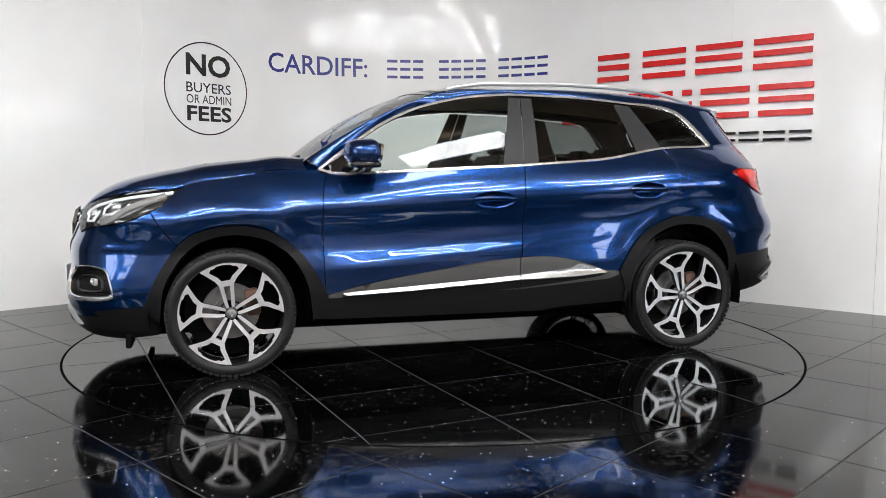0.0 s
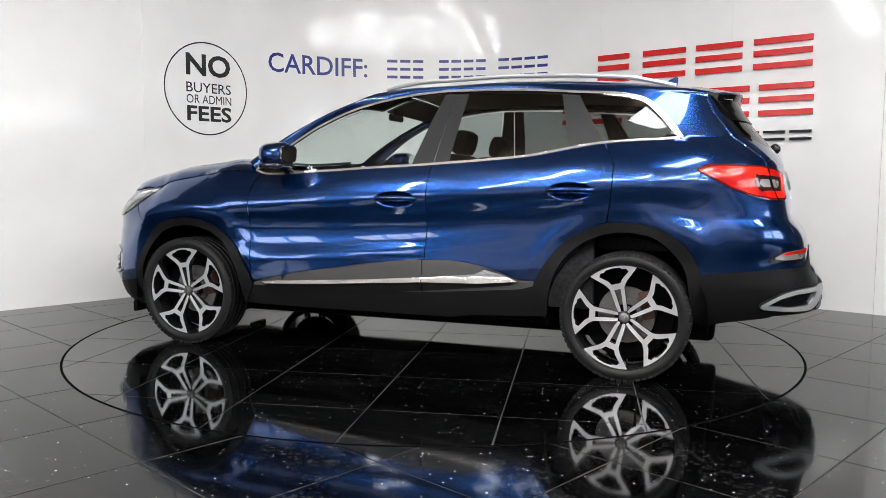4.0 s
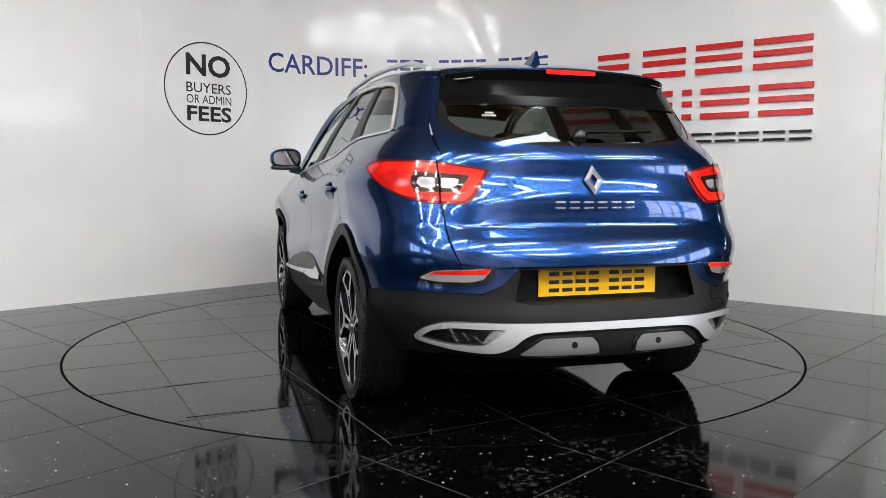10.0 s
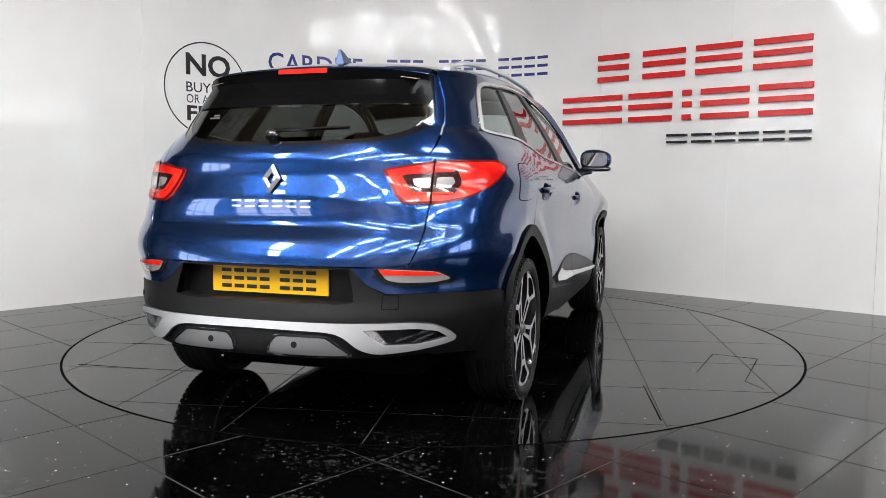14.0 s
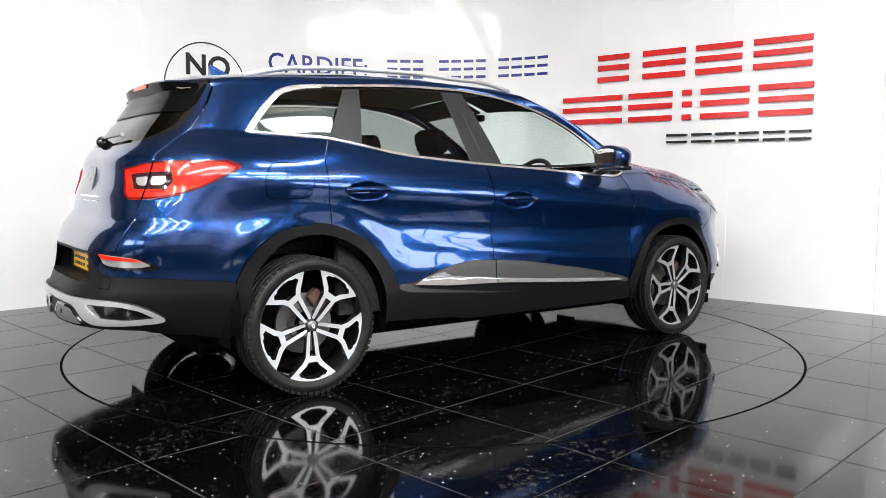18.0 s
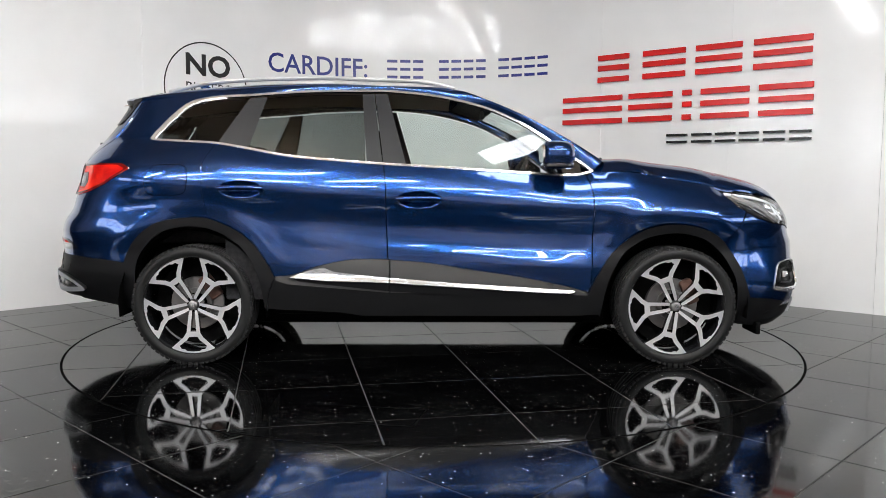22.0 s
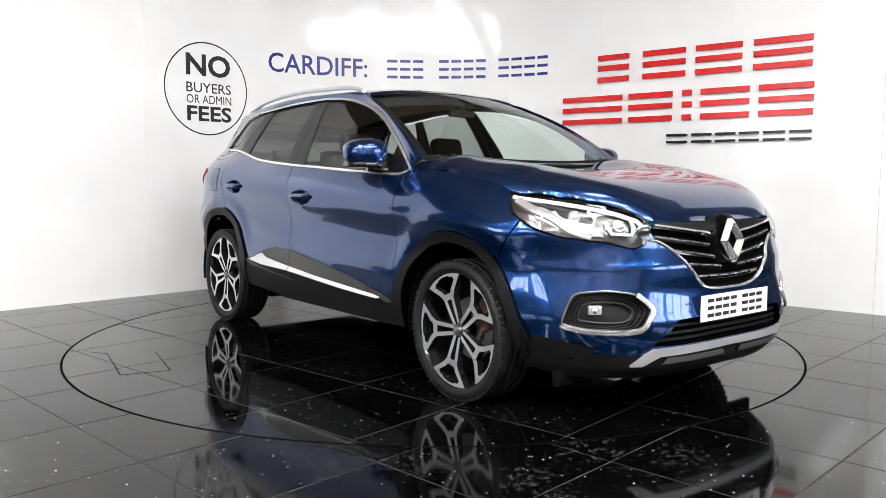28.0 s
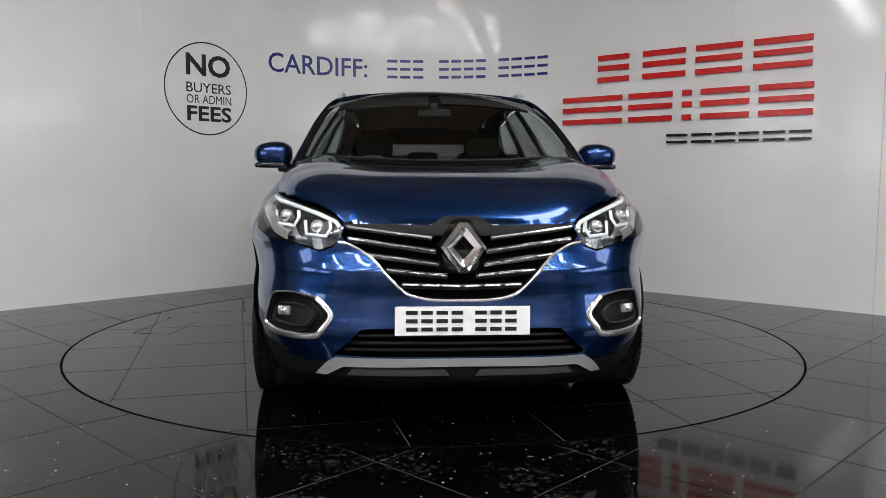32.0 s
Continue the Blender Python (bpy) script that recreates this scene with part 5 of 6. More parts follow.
for sgn in (1, -1):
    rows = []
    side_line = [p for p in DLO_TOP if p[0] > -1.21] + [(-1.25, 1.486), (-1.45, 1.472), (-1.58, 1.458), (-1.68, 1.444)]
    for x, z in side_line:
        a = skin(x, z)
        if x < -1.3:
            a.y = min(a.y, 0.60)
        if x < 0.10:
            b = roof_skin(max(x, -1.88), 1.0)
        else:
            t = min(max((z - 1.075) / (1.49 - 1.075), 0.0), 1.0)
            b = screen_skin(t * 0.985, 0.985)
            k = min(max((0.30 - x) / 0.20, 0.0), 1.0)
            b = b.lerp(roof_skin(x, 1.0), k * k * (3 - 2 * k))
        c = Vector((a.x, a.y, a.z)).lerp(b, 0.5) + Vector((0, 0.016, 0.018))
        if x >= 0.10:
            c = a.lerp(b, 0.5) + Vector((0.016, 0.022, 0.038))
        rows.append([Vector((q.x, q.y * sgn, q.z)) for q in ((1 - t) ** 2 * a + 2 * t * (1 - t) * c + t * t * b for t in (0, 0.14, 0.28, 0.42, 0.56, 0.7, 0.85, 1.0))])
    strip_loft("roof_side", rows, PAINT, CAR)
    # roof rail
    bm = bmesh.new()
    pts = []
    for k in range(25):
        x = 0.10 - 1.62 * k / 24
        lift = 0.030 * min(1.0, math.sin(math.pi * (k + 0.5) / 25) * 2.2)
        p = roof_skin(x, 0.985)
        pts.append((p.x, (p.y + 0.012) * sgn, p.z + lift))
    tube_along(bm, pts, 0.016, 8, 0.75)
    part("roof_rail", bm, RAIL, CAR, "satin silver roof rail")

for sgn in (1, -1):
    visor = [(0.76, sgn * 0.06), (0.76, sgn * 0.88), (0.985, sgn * 0.90), (0.985, sgn * 0.05)]
    link("sun_visor", sheet("sun_visor", visor, lambda a, v: screen_skin(a, v) + Vector((-0.035, 0, -0.012)), (0.08, 0.1), CABIN, 0.0, 0.012, outward=up), CAR)
# tail spoiler: the roof runs on over the glass, gloss black below
def spoiler_back(y):
    return tail_skin(face_pt(abs(y), 1.455, False)[0], 1.455).x - 0.036


def under(y, z, lift=0.002):
    p = tail_skin(face_pt(y, z, False)[0], z)
    return Vector((p.x - lift, y, z))


top_rows, low_rows = [], []
for k in range(25):
    v = -1 + 2 * k / 24
    y = v * 0.525
    back = spoiler_back(y)
    zt = 1.487 - 0.020 * v * v - 0.004 * v ** 6
    roof_p = roof_skin(-1.60, min(max(y / ROOF_Y(-1.60), -1), 1))
    line = []
    for j in range(7):
        t = j / 6
        x = -1.60 + (back + 0.006 + 1.60) * t
        z = roof_p.z + (zt - roof_p.z) * (t ** 1.25)
        line.append(Vector((x, y, z + 0.0015)))
    top_rows.append(line + [Vector((back, y, zt - 0.006))])
    low_rows.append([Vector((back, y, zt - 0.0065)), Vector((back + 0.003, y, zt - 0.020)), under(y, 1.432, 0.010), under(y, 1.405, 0.006), under(y, 1.372, 0.005), under(y, 1.36, 0.003)])
strip_loft("spoiler", top_rows, PAINT, TAILGATE)
strip_loft("spoiler_lip", low_rows, PIANO, TAILGATE, "black spoiler underside")
for sgn in (1, -1):
    y = 0.525 * sgn
    bm = bmesh.new()
    ring = [(q.x, y, q.z) for q in top_rows[-1]] + [(q.x, y, q.z) for q in low_rows[-1][1:]] + [(-1.66, y, 1.38), (-1.60, y, 1.44)]
    bm.faces.new([bm.verts.new(q) for q in ring])
    part("spoiler_end", bm, GLOSS_BLACK, TAILGATE)
rows = [[Vector((spoiler_back(y) - 0.003, y, 1.482)), Vector((spoiler_back(y) - 0.004, y, 1.462))] for y in [-0.115 + 0.023 * k for k in range(11)]]
strip_loft("brake_light", rows, RED_LENS, TAILGATE, "red high brake light")
# aerial fin
bm = bmesh.new()
prof = [(-1.36, 0.0), (-1.40, 0.022), (-1.45, 0.052), (-1.482, 0.066), (-1.495, 0.06), (-1.49, 0.0)]
vs = [[bm.verts.new((x, s * (0.022 * (1 - h / 0.08)), ROOF_Z(-1.42) + h - 0.004)) for x, h in prof] for s in (1, -1)]
bm.faces.new(vs[0])
bm.faces.new(vs[1][::-1])
for i in range(len(prof)):
    j = (i + 1) % len(prof)
    bm.faces.new((vs[0][i], vs[1][i], vs[1][j], vs[0][j]))
part("aerial_fin", bm, PAINT, CAR)

HOOD_C = curve((0.80, 1.060), (1.0, 1.064), (1.2, 1.070), (1.43, 1.072), (1.6, 1.059), (1.73, 1.040), (1.87, 1.005), (1.97, 0.958), (2.04, 0.904), (2.09, 0.850), (2.12, 0.838))
CREST = curve((0.80, 0.075), (1.05, 0.082), (1.2, 0.060), (1.43, 0.034), (1.6, 0.014), (1.8, 0.004), (2.2, 0.0))
EDGE = [skin(0.80 + 0.06 * k, BELT_Z(0.80 + 0.06 * k) - 0.002) for k in range(14)]
EDGE += [nose_skin(*q) for q in ends(True, ("s", 1.66, 0.950), ("f", 0.71, 0.936), ("f", 0.64, 0.921), ("f", 0.51, 0.884), ("f", 0.458, 0.842), ("f", 0.30, 0.840), ("f", 0.12, 0.838))]
EDGE = sorted(EDGE, key=lambda q: q.x)
EDGE_Y = curve(*[(q.x, q.y) for q in EDGE], (EDGE[-1].x + 0.004, 0.04))
EDGE_Z = curve(*[(q.x, q.z) for q in EDGE], (EDGE[-1].x + 0.004, 0.838))


def hood_skin(x, y):
    """Bonnet and wing tops: from the wing's edge over a crest to the hollow middle."""
    a = min(abs(y) / max(EDGE_Y(x), 0.02), 0.9995)
    crest = max(0.0, 1 - ((a - 0.80) / 0.42) ** 2) ** 2
    top = HOOD_C(x) + CREST(x) * crest
    z = EDGE_Z(x)
    return Vector((x, y, z + max(top - z, 0.002) * (1 - a ** 7) ** 0.5))


rear_edge = [(1.035, 0.0), (1.02, 0.25), (0.965, 0.45), (0.925, 0.60), (0.94, 0.68), (1.03, 0.70)]
side_edge = [(1.09, 0.735)] + [(x, EDGE_Y(x) - 0.0005) for x in (1.14, 1.25, 1.35, 1.45, 1.55, 1.62)]
front_edge = [(q.x - 0.001, q.y - 0.001) for q in EDGE if q.x > 1.64 and q.y > 0.2] + [(EDGE[-1].x - 0.004, 0.12), (2.092, 0.075), (2.085, 0.0)]
hood_half = smooth_line(rear_edge + side_edge, 4) + front_edge
HOOD = hood_half + [(x, -y) for x, y in reversed(hood_half[1:-1])]
link("bonnet", sheet("bonnet", HOOD, hood_skin, (0.03, 0.035), PAINT, 0.0, 0.02, outward=up), CAR)
for sgn in (1, -1):
    inner = smooth_line([(0.855, 0.735), (0.90, 0.728), (0.94, 0.690), (1.03, 0.708), (1.09, 0.743), (1.135, EDGE_Y(1.135) - 0.003)], 4)
    outer = [(x, EDGE_Y(x)) for x in (1.10, 1.05, 1.0, 0.95, 0.90, 0.855)]
    fn = lambda x, y: hood_skin(x, y)
    link("wing_top", sheet("wing_top", inner + outer, fn, (0.02, 0.02), PAINT, 0.0, 0.015, mirror=sgn < 0, outward=up), CAR)
# scuttle and the panels beside it
rows = []
for k in range(21):
    v = -1 + 2 * k / 20
    a = screen_skin(0.02, v * 0.93)
    a = a - Vector((0, 0, 0.012))
    b = Vector((a.x + 0.16 - 0.06 * v * v, a.y, a.z - 0.035))
    rows.append([a, b])
strip_loft("scuttle", rows, CLAD, CAR)
# wiper blades
for y0, y1 in ((0.55, -0.05), (-0.02, -0.55)):
    bm = bmesh.new()
    pts = [screen_skin(0.045, (y0 + (y1 - y0) * k / 6) / 0.70) + Vector((0.012, 0, 0.012)) for k in range(7)]
    tube_along(bm, pts, 0.009, 6)
    part("wiper_blade", bm, CLAD, CAR)

# ---- nose: lamps, grille, bumper ----
GRILLE_HALF = ends(True, ("f", 0.0, 0.862), ("f", 0.06, 0.858), ("f", 0.12, 0.835), ("f", 0.20, 0.834), ("f", 0.33, 0.838), ("f", 0.452, 0.838), ("f", 0.468, 0.80), ("f", 0.45, 0.772), ("f", 0.354, 0.722), ("f", 0.285, 0.648),
                   ("f", 0.225, 0.588), ("f", 0.17, 0.565), ("f", 0.10, 0.557), ("f", 0.0, 0.555))
GRILLE = GRILLE_HALF + [(180 - a, z) for a, z in reversed(GRILLE_HALF[1:-1])]
FOG = ends(True, ("f", 0.757, 0.558), ("f", 0.66, 0.572), ("f", 0.56, 0.556), ("f", 0.497, 0.492), ("f", 0.555, 0.412), ("f", 0.62, 0.402), ("f", 0.74, 0.406), ("f", 0.793, 0.424))
FOG = rounded(FOG, 0.28)
FOG_R = [(180 - a, z) for a, z in reversed(FOG)]
INTAKE = ends(True, ("f", 0.0, 0.447), ("f", 0.385, 0.447), ("f", 0.43, 0.40), ("f", 0.50, 0.335), ("f", 0.0, 0.335))
INTAKE = rounded(INTAKE[1:4] + [(180 - a, z) for a, z in reversed(INTAKE[1:4])], 0.15)
half = ends(True, ("s", 1.588, 0.680), ("s", 1.664, 0.778), ("s", 1.705, 0.845), ("s", 1.771, 0.812), ("s", 1.868, 0.781), ("f", 0.655, 0.762), ("f", 0.552, 0.733), ("f", 0.50, 0.752), ("f", 0.472, 0.790), ("f", 0.4545, 0.8400), ("f", 0.33, 0.8398), ("f", 0.20, 0.8358), ("f", 0.122, 0.8368), ("f", 0.061, 0.8598), ("f", 0.0, 0.8638))
low = ends(True, ("f", 0.0, 0.31), ("f", 0.47, 0.315), ("f", 0.56, 0.302), ("f", 0.70, 0.312), ("s", 2.0, 0.335), ("s", 1.88, 0.36), ("s", 1.752, 0.373))
arch = [side_pt(x, z, True) for x, z in reversed(ARCH_F) if x > 1.585]
BUMPER = half + [(180 - a, z) for a, z in reversed(half[:-1])]
BUMPER += [(180 - a, z) for a, z in reversed(arch)] + [(180 - a, z) for a, z in reversed(low[1:])] + low + arch
FRONT_BUMPER = nose_sheet("front_bumper", keyhole(BUMPER, GRILLE, FOG, FOG_R, INTAKE), PAINT, CAR)


def pit(name, outline, depth, material, parent):
    """A recess behind an opening in the nose: side walls and a floor."""
    back = Vector((-depth, 0, 0))
    loop = outline + outline[:1]
    strip_loft(name + "_side", [[nose_skin(a, z) for a, z in loop], [nose_skin(a, z) + back for a, z in loop]], material, parent)
    shifted = lambda a, z: nose_skin(a, z) + back
    link(name, sheet(name, outline, shifted, END, material, 0.0, 0.002, outward=lambda p: Vector((1, 0, 0))), parent)


pit("grille_back", GRILLE, 0.055, DARK, FRONT_BUMPER)
pit("intake_back", INTAKE, 0.06, DARK, FRONT_BUMPER)
pit("fog_pocket", FOG, 0.035, CLAD, FRONT_BUMPER)
pit("fog_pocket", FOG_R, 0.035, CLAD, FRONT_BUMPER)

GRILLE_OB = nose_sheet("grille_header", ends(True, ("f", 0.455, 0.842), ("f", 0.30, 0.842), ("f", 0.12, 0.838), ("f", 0.07, 0.872), ("f", -0.07, 0.872), ("f", -0.12, 0.838), ("f", -0.30, 0.842), ("f", -0.455, 0.842),
                                              ("f", -0.44, 0.826), ("f", -0.11, 0.80), ("f", 0.11, 0.80), ("f", 0.44, 0.826)), CLAD, CAR, off=0.004, rim=0.02, label="black grille with chrome bars")
# chrome frame from lamp to lamp
frame_line = [face_pt(y, z, True) for y, z in smooth_line([(0.478, 0.772), (0.43, 0.762), (0.354, 0.716), (0.282, 0.642), (0.222, 0.584), (0.165, 0.562), (0.09, 0.553), (0.0, 0.552)], 4)]
frame_line = frame_line + [(180 - a, z) for a, z in reversed(frame_line[:-1])]


def nose_bar(name, line, lo, hi, material, parent, off, rim, label=""):
    """A bar of even height along a line of bearings and heights."""
    out = [(a, z + hi) for a, z in line] + [(a, z - lo) for a, z in reversed(line)]
    return nose_sheet(name, out, material, parent, off=off, rim=rim, label=label, cell=(1.2, 0.02))


def ribbon(name, line, w, lift, material, parent, fn=nose_skin, label="", closed=False):
    """A raised half-round strip of width w along a line on the skin."""
    rows = []
    n = len(line)
    for i in range(n):
        a, b = (line[i - 1], line[(i + 1) % n]) if closed else (line[max(i - 1, 0)], line[min(i + 1, n - 1)])
        p = fn(*line[i])
        d = (fn(*b) - fn(*a)).normalized()
        nrm = normal_at(fn, *line[i], 0.2, 0.002)
        if nrm.dot(p - Vector((0, 0, p.z))) < 0:
            nrm = -nrm
        s = nrm.cross(d).normalized()
        rows.append([p + s * w * 0.5 - nrm * 0.003, p + s * w * 0.42 + nrm * lift * 0.7, p + nrm * lift, p - s * w * 0.42 + nrm * lift * 0.7, p - s * w * 0.5 - nrm * 0.003])
    if closed:
        rows.append(rows[0])
    return strip_loft(name, rows, material, parent, label)


ribbon("grille_frame", frame_line, 0.012, 0.009, CHROME, GRILLE_OB, label="chrome grille frame")
# horizontal bars, dark with bright dashes
bars = [((0.445, 0.829), (0.115, 0.788), 0.010, True), ((0.442, 0.782), (0.098, 0.735), 0.007, False), ((0.365, 0.722), (0.088, 0.686), 0.007, False),
        ((0.290, 0.664), (0.055, 0.643), 0.007, False), ((0.235, 0.610), (0.0, 0.603), 0.007, False)]
for (y0, z0), (y1, z1), h, whole in bars:
    for sgn in (1, -1):
        n = 10
        line = [face_pt(sgn * (y0 + (y1 - y0) * k / n), z0 + (z1 - z0) * k / n, True) for k in range(n + 1)]
        back = lambda a, z: nose_skin(a, z) + Vector((-0.022, 0, 0))
        ribbon("grille_bar", line, 0.026, 0.012, GLOSS_BLACK, GRILLE_OB, fn=back)
        front_fn = lambda a, z: nose_skin(a, z + 0.004) + Vector((-0.010, 0, 0))
        if whole:
            ribbon("bright_bar", line, h, 0.006, CHROME, GRILLE_OB, fn=lambda a, z: nose_skin(a, z + 0.004) + Vector((0.006, 0, 0)), label="chrome grille bar")
        else:
            count = max(2, round(abs(y0 - y1) / 0.075))
            for k in range(count):
                t0, t1 = (k + 0.08) / count, (k + 0.88) / count
                dash = [face_pt(sgn * (y0 + (y1 - y0) * (t0 + (t1 - t0) * j / 4)), z0 + (z1 - z0) * (t0 + (t1 - t0) * j / 4), True) for j in range(5)]
                ribbon("bright_dash", dash, h, 0.005, BLADE, GRILLE_OB, fn=front_fn)
# emblem on its dark shield
shield = ends(True, ("f", 0.0, 0.864), ("f", 0.042, 0.852), ("f", 0.092, 0.765), ("f", 0.055, 0.668), ("f", 0.0, 0.650), ("f", -0.055, 0.668), ("f", -0.092, 0.765), ("f", -0.042, 0.852))
nose_sheet("emblem_shield", rounded(shield, 0.15), PIANO, GRILLE_OB, off=0.012, rim=0.05, cell=(1.2, 0.02))
bm = bmesh.new()
for sgn in (1, -1):
    for upw in (1, -1):
        o = [(0.0, 0.097 * upw), (0.088 * sgn, 0.0), (0.040 * sgn, 0.0), (0.0, 0.046 * upw)]
        o[0] = (0.018 * sgn, 0.097 * upw)
        bv = [bm.verts.new((0.0, y, z)) for y, z in o]
        ridge = [bm.verts.new((0.022, 0.010 * sgn, 0.074 * upw)), bm.verts.new((0.022, 0.066 * sgn, 0.0))]
        mid_top, mid_in = bm.verts.new((0.0, 0.0, 0.097 * upw)), bm.verts.new((0.022, 0.0, 0.074 * upw))
        bm.faces.new((bv[0], bv[1], ridge[1], ridge[0]))
        bm.faces.new((bv[2], bv[3], mid_in, ridge[0], ridge[1]))
        bm.faces.new((mid_top, bv[0], ridge[0], mid_in))
emblem = part("emblem", bm, EMBLEM_CHROME, GRILLE_OB, "chrome lozenge emblem", smooth=False)
emblem.location = (2.161, 0.005, 0.757)
emblem.rotation_euler = (0, radians(-8), 0)

# lower intake bars, silver skid, black valance
for z in (0.415, 0.385, 0.358):
    y = 0.47 - (z - 0.34) * 0.9
    line = [face_pt(y * (1 - k / 10), z, True) for k in range(21)]
    ribbon("intake_bar", line, 0.014, 0.008, CLAD, FRONT_BUMPER, fn=lambda a, q: nose_skin(a, q) + Vector((-0.03, 0, 0)))
VAL = ends(True, ("f", 0.0, 0.306), ("f", 0.47, 0.311), ("f", 0.56, 0.298), ("f", 0.70, 0.308), ("s", 2.0, 0.331), ("s", 1.88, 0.356), ("s", 1.752, 0.369), ("s", 1.70, 0.30), ("s", 1.68, 0.22), ("s", 1.85, 0.19), ("f", 0.60, 0.19), ("f", 0.0, 0.205))
VAL = VAL[1:] + [(180 - a, z) for a, z in reversed(VAL[1:-1])]
VAL_OB = nose_sheet("valance", VAL, CLAD, CAR, off=0.002, rim=0.05)
sk = ends(True, ("f", 0.0, 0.328), ("f", 0.49, 0.328), ("f", 0.525, 0.305), ("f", 0.565, 0.258), ("f", 0.52, 0.258), ("f", 0.455, 0.296), ("f", 0.0, 0.300))
SK = sk[1:] + [(180 - a, z) for a, z in reversed(sk[1:-1])]
nose_sheet("skid_trim", SK, SKID_METAL, VAL_OB, off=0.014, rim=0.02, label="satin silver skid trim")
pad = ends(True, ("f", 0.42, 0.288), ("f", 0.07, 0.288), ("f", 0.05, 0.262), ("f", 0.44, 0.262))
for mirror in (False, True):
    nose_sheet("skid_pad", pad, GREY_CLAD, VAL_OB, off=0.012, rim=0.014, mirror=mirror)
    ring = ends(True, *[("f", 0.735 + 0.010 * math.cos(k * 0.7854), 0.275 + 0.010 * math.sin(k * 0.7854)) for k in range(8)])
    nose_sheet("parking_sensor", ring, CLAD, VAL_OB, off=0.005, rim=0.004, mirror=mirror, cell=(0.6, 0.01))

HEAD = ends(True, ("s", 1.566, 0.966), ("s", 1.645, 0.952), ("f", 0.71, 0.936), ("f", 0.64, 0.921), ("f", 0.51, 0.884), ("f", 0.462, 0.845), ("f", 0.462, 0.80), ("f", 0.497, 0.760), ("f", 0.553, 0.740), ("f", 0.65, 0.768),
            ("s", 1.868, 0.788), ("s", 1.771, 0.820), ("s", 1.678, 0.868), ("s", 1.60, 0.93))
HEAD = rounded(HEAD, 0.2, 3)
for mirror in (False, True):
    sgn = -1 if mirror else 1
    lamp = link("headlamp", sheet("headlamp", HEAD, lambda a, z: nose_skin(a, z) + Vector((-0.05, 0, 0)), END, LAMP_BOWL, 0.0, 0.003, mirror, outward=lambda p: Vector((1, 0, 0))), CAR, "clear headlamp with chrome bezels and white light guides")
    loop = HEAD + HEAD[:1]
    rows = [[nose_skin(a, z) + Vector((-0.001, 0, 0)) for a, z in loop], [nose_skin(a, z) + Vector((-0.051, 0, 0)) for a, z in loop]]
    rows = [[Vector((v.x, v.y * sgn, v.z)) for v in r] for r in rows]
    strip_loft("lamp_wall", rows, GLOSS_BLACK, lamp)
    in_fn = lambda a, z: nose_skin(a, z) + Vector((-0.03, 0, 0))
    flip = (lambda line: [(180 - a, z) for a, z in line]) if mirror else (lambda line: line)
    # white strip along the top, the sweep below and the two projector frames
    top = [side_pt(1.625, 0.943, True), side_pt(1.66, 0.938, True)] + [face_pt(y, z, True) for y, z in ((0.74, 0.925), (0.71, 0.918), (0.64, 0.900), (0.56, 0.876), (0.49, 0.848), (0.474, 0.826))]
    ribbon("light_guide", flip(top), 0.017, 0.008, WHITE_LED, lamp, fn=in_fn, label="white light guide")
    edge = [side_pt(1.66, 0.93, True), side_pt(1.74, 0.90, True), face_pt(0.765, 0.86, True), face_pt(0.74, 0.815, True), face_pt(0.68, 0.79, True)]
    ribbon("bezel", flip(smooth_line(edge, 4)), 0.040, 0.012, CLEAR_LENS, lamp, fn=in_fn, label="chrome bezel")
    for y, z, k in ((0.70, 0.865, 1.0), (0.565, 0.828, 1.0)):
        cframe = [face_pt(y + dy, z + dz, True) for dy, dz in ((0.052, 0.02), (0.045, -0.03), (-0.035, -0.036), (-0.055, -0.005), (-0.05, 0.022))]
        ribbon("projector_frame", flip(cframe), 0.013, 0.006, WHITE_LED, lamp, fn=in_fn, label="white light guide round the projector")
        bm = bmesh.new()
        bmesh.ops.create_uvsphere(bm, u_segments=16, v_segments=8, radius=0.028)
        p = nose_skin(*face_pt(y, z, True))
        ob = part("projector", bm, CHROME, lamp, "clear projector lens")
        ob.location = (p.x - 0.042, sgn * y, z)
    block = ends(True, ("s", 1.72, 0.905), ("f", 0.80, 0.86), ("f", 0.765, 0.82), ("f", 0.70, 0.79), ("f", 0.635, 0.785), ("f", 0.66, 0.83), ("f", 0.735, 0.86), ("f", 0.765, 0.905))
    link("reflector", sheet("reflector", block, lambda a, z: nose_skin(a, z) + Vector((-0.035, 0, 0)), END, SILVER, 0.0, 0.004, mirror, outward=lambda p: Vector((1, 0, 0))), lamp)
    lens = nose_sheet("lamp_lens", HEAD, LENS, lamp, off=0.003, rim=0.003, mirror=mirror, label="clear plastic lens")
    lens.visible_shadow = False
    # fog lamp and its ring
    ring = FOG_R if mirror else FOG
    ribbon("fog_ring", ring, 0.008, 0.007, SILVER, FRONT_BUMPER, label="chrome fog lamp ring", closed=True)
    ribbon("fog_blade", flip(FOG[12:38]), 0.024, 0.009, BLADE, FRONT_BUMPER, label="chrome blade below the fog lamp")
    # ribbed pocket stepping in to a dark channel with the square lamp in it
    ca, cz = sum(a for a, z in FOG) / len(FOG), sum(z for a, z in FOG) / len(FOG)
    for scale, deep in ((0.86, 0.008), (0.76, 0.012), (0.66, 0.016)):
        rib = [(ca + (a - ca) * scale, cz + (z - cz) * scale) for a, z in FOG]
        ribbon("fog_rib", flip(rib), 0.006, 0.005, CLAD, FRONT_BUMPER, fn=lambda a, z, deep=deep: nose_skin(a, z) + Vector((-0.008 - deep, 0, 0)), closed=True)
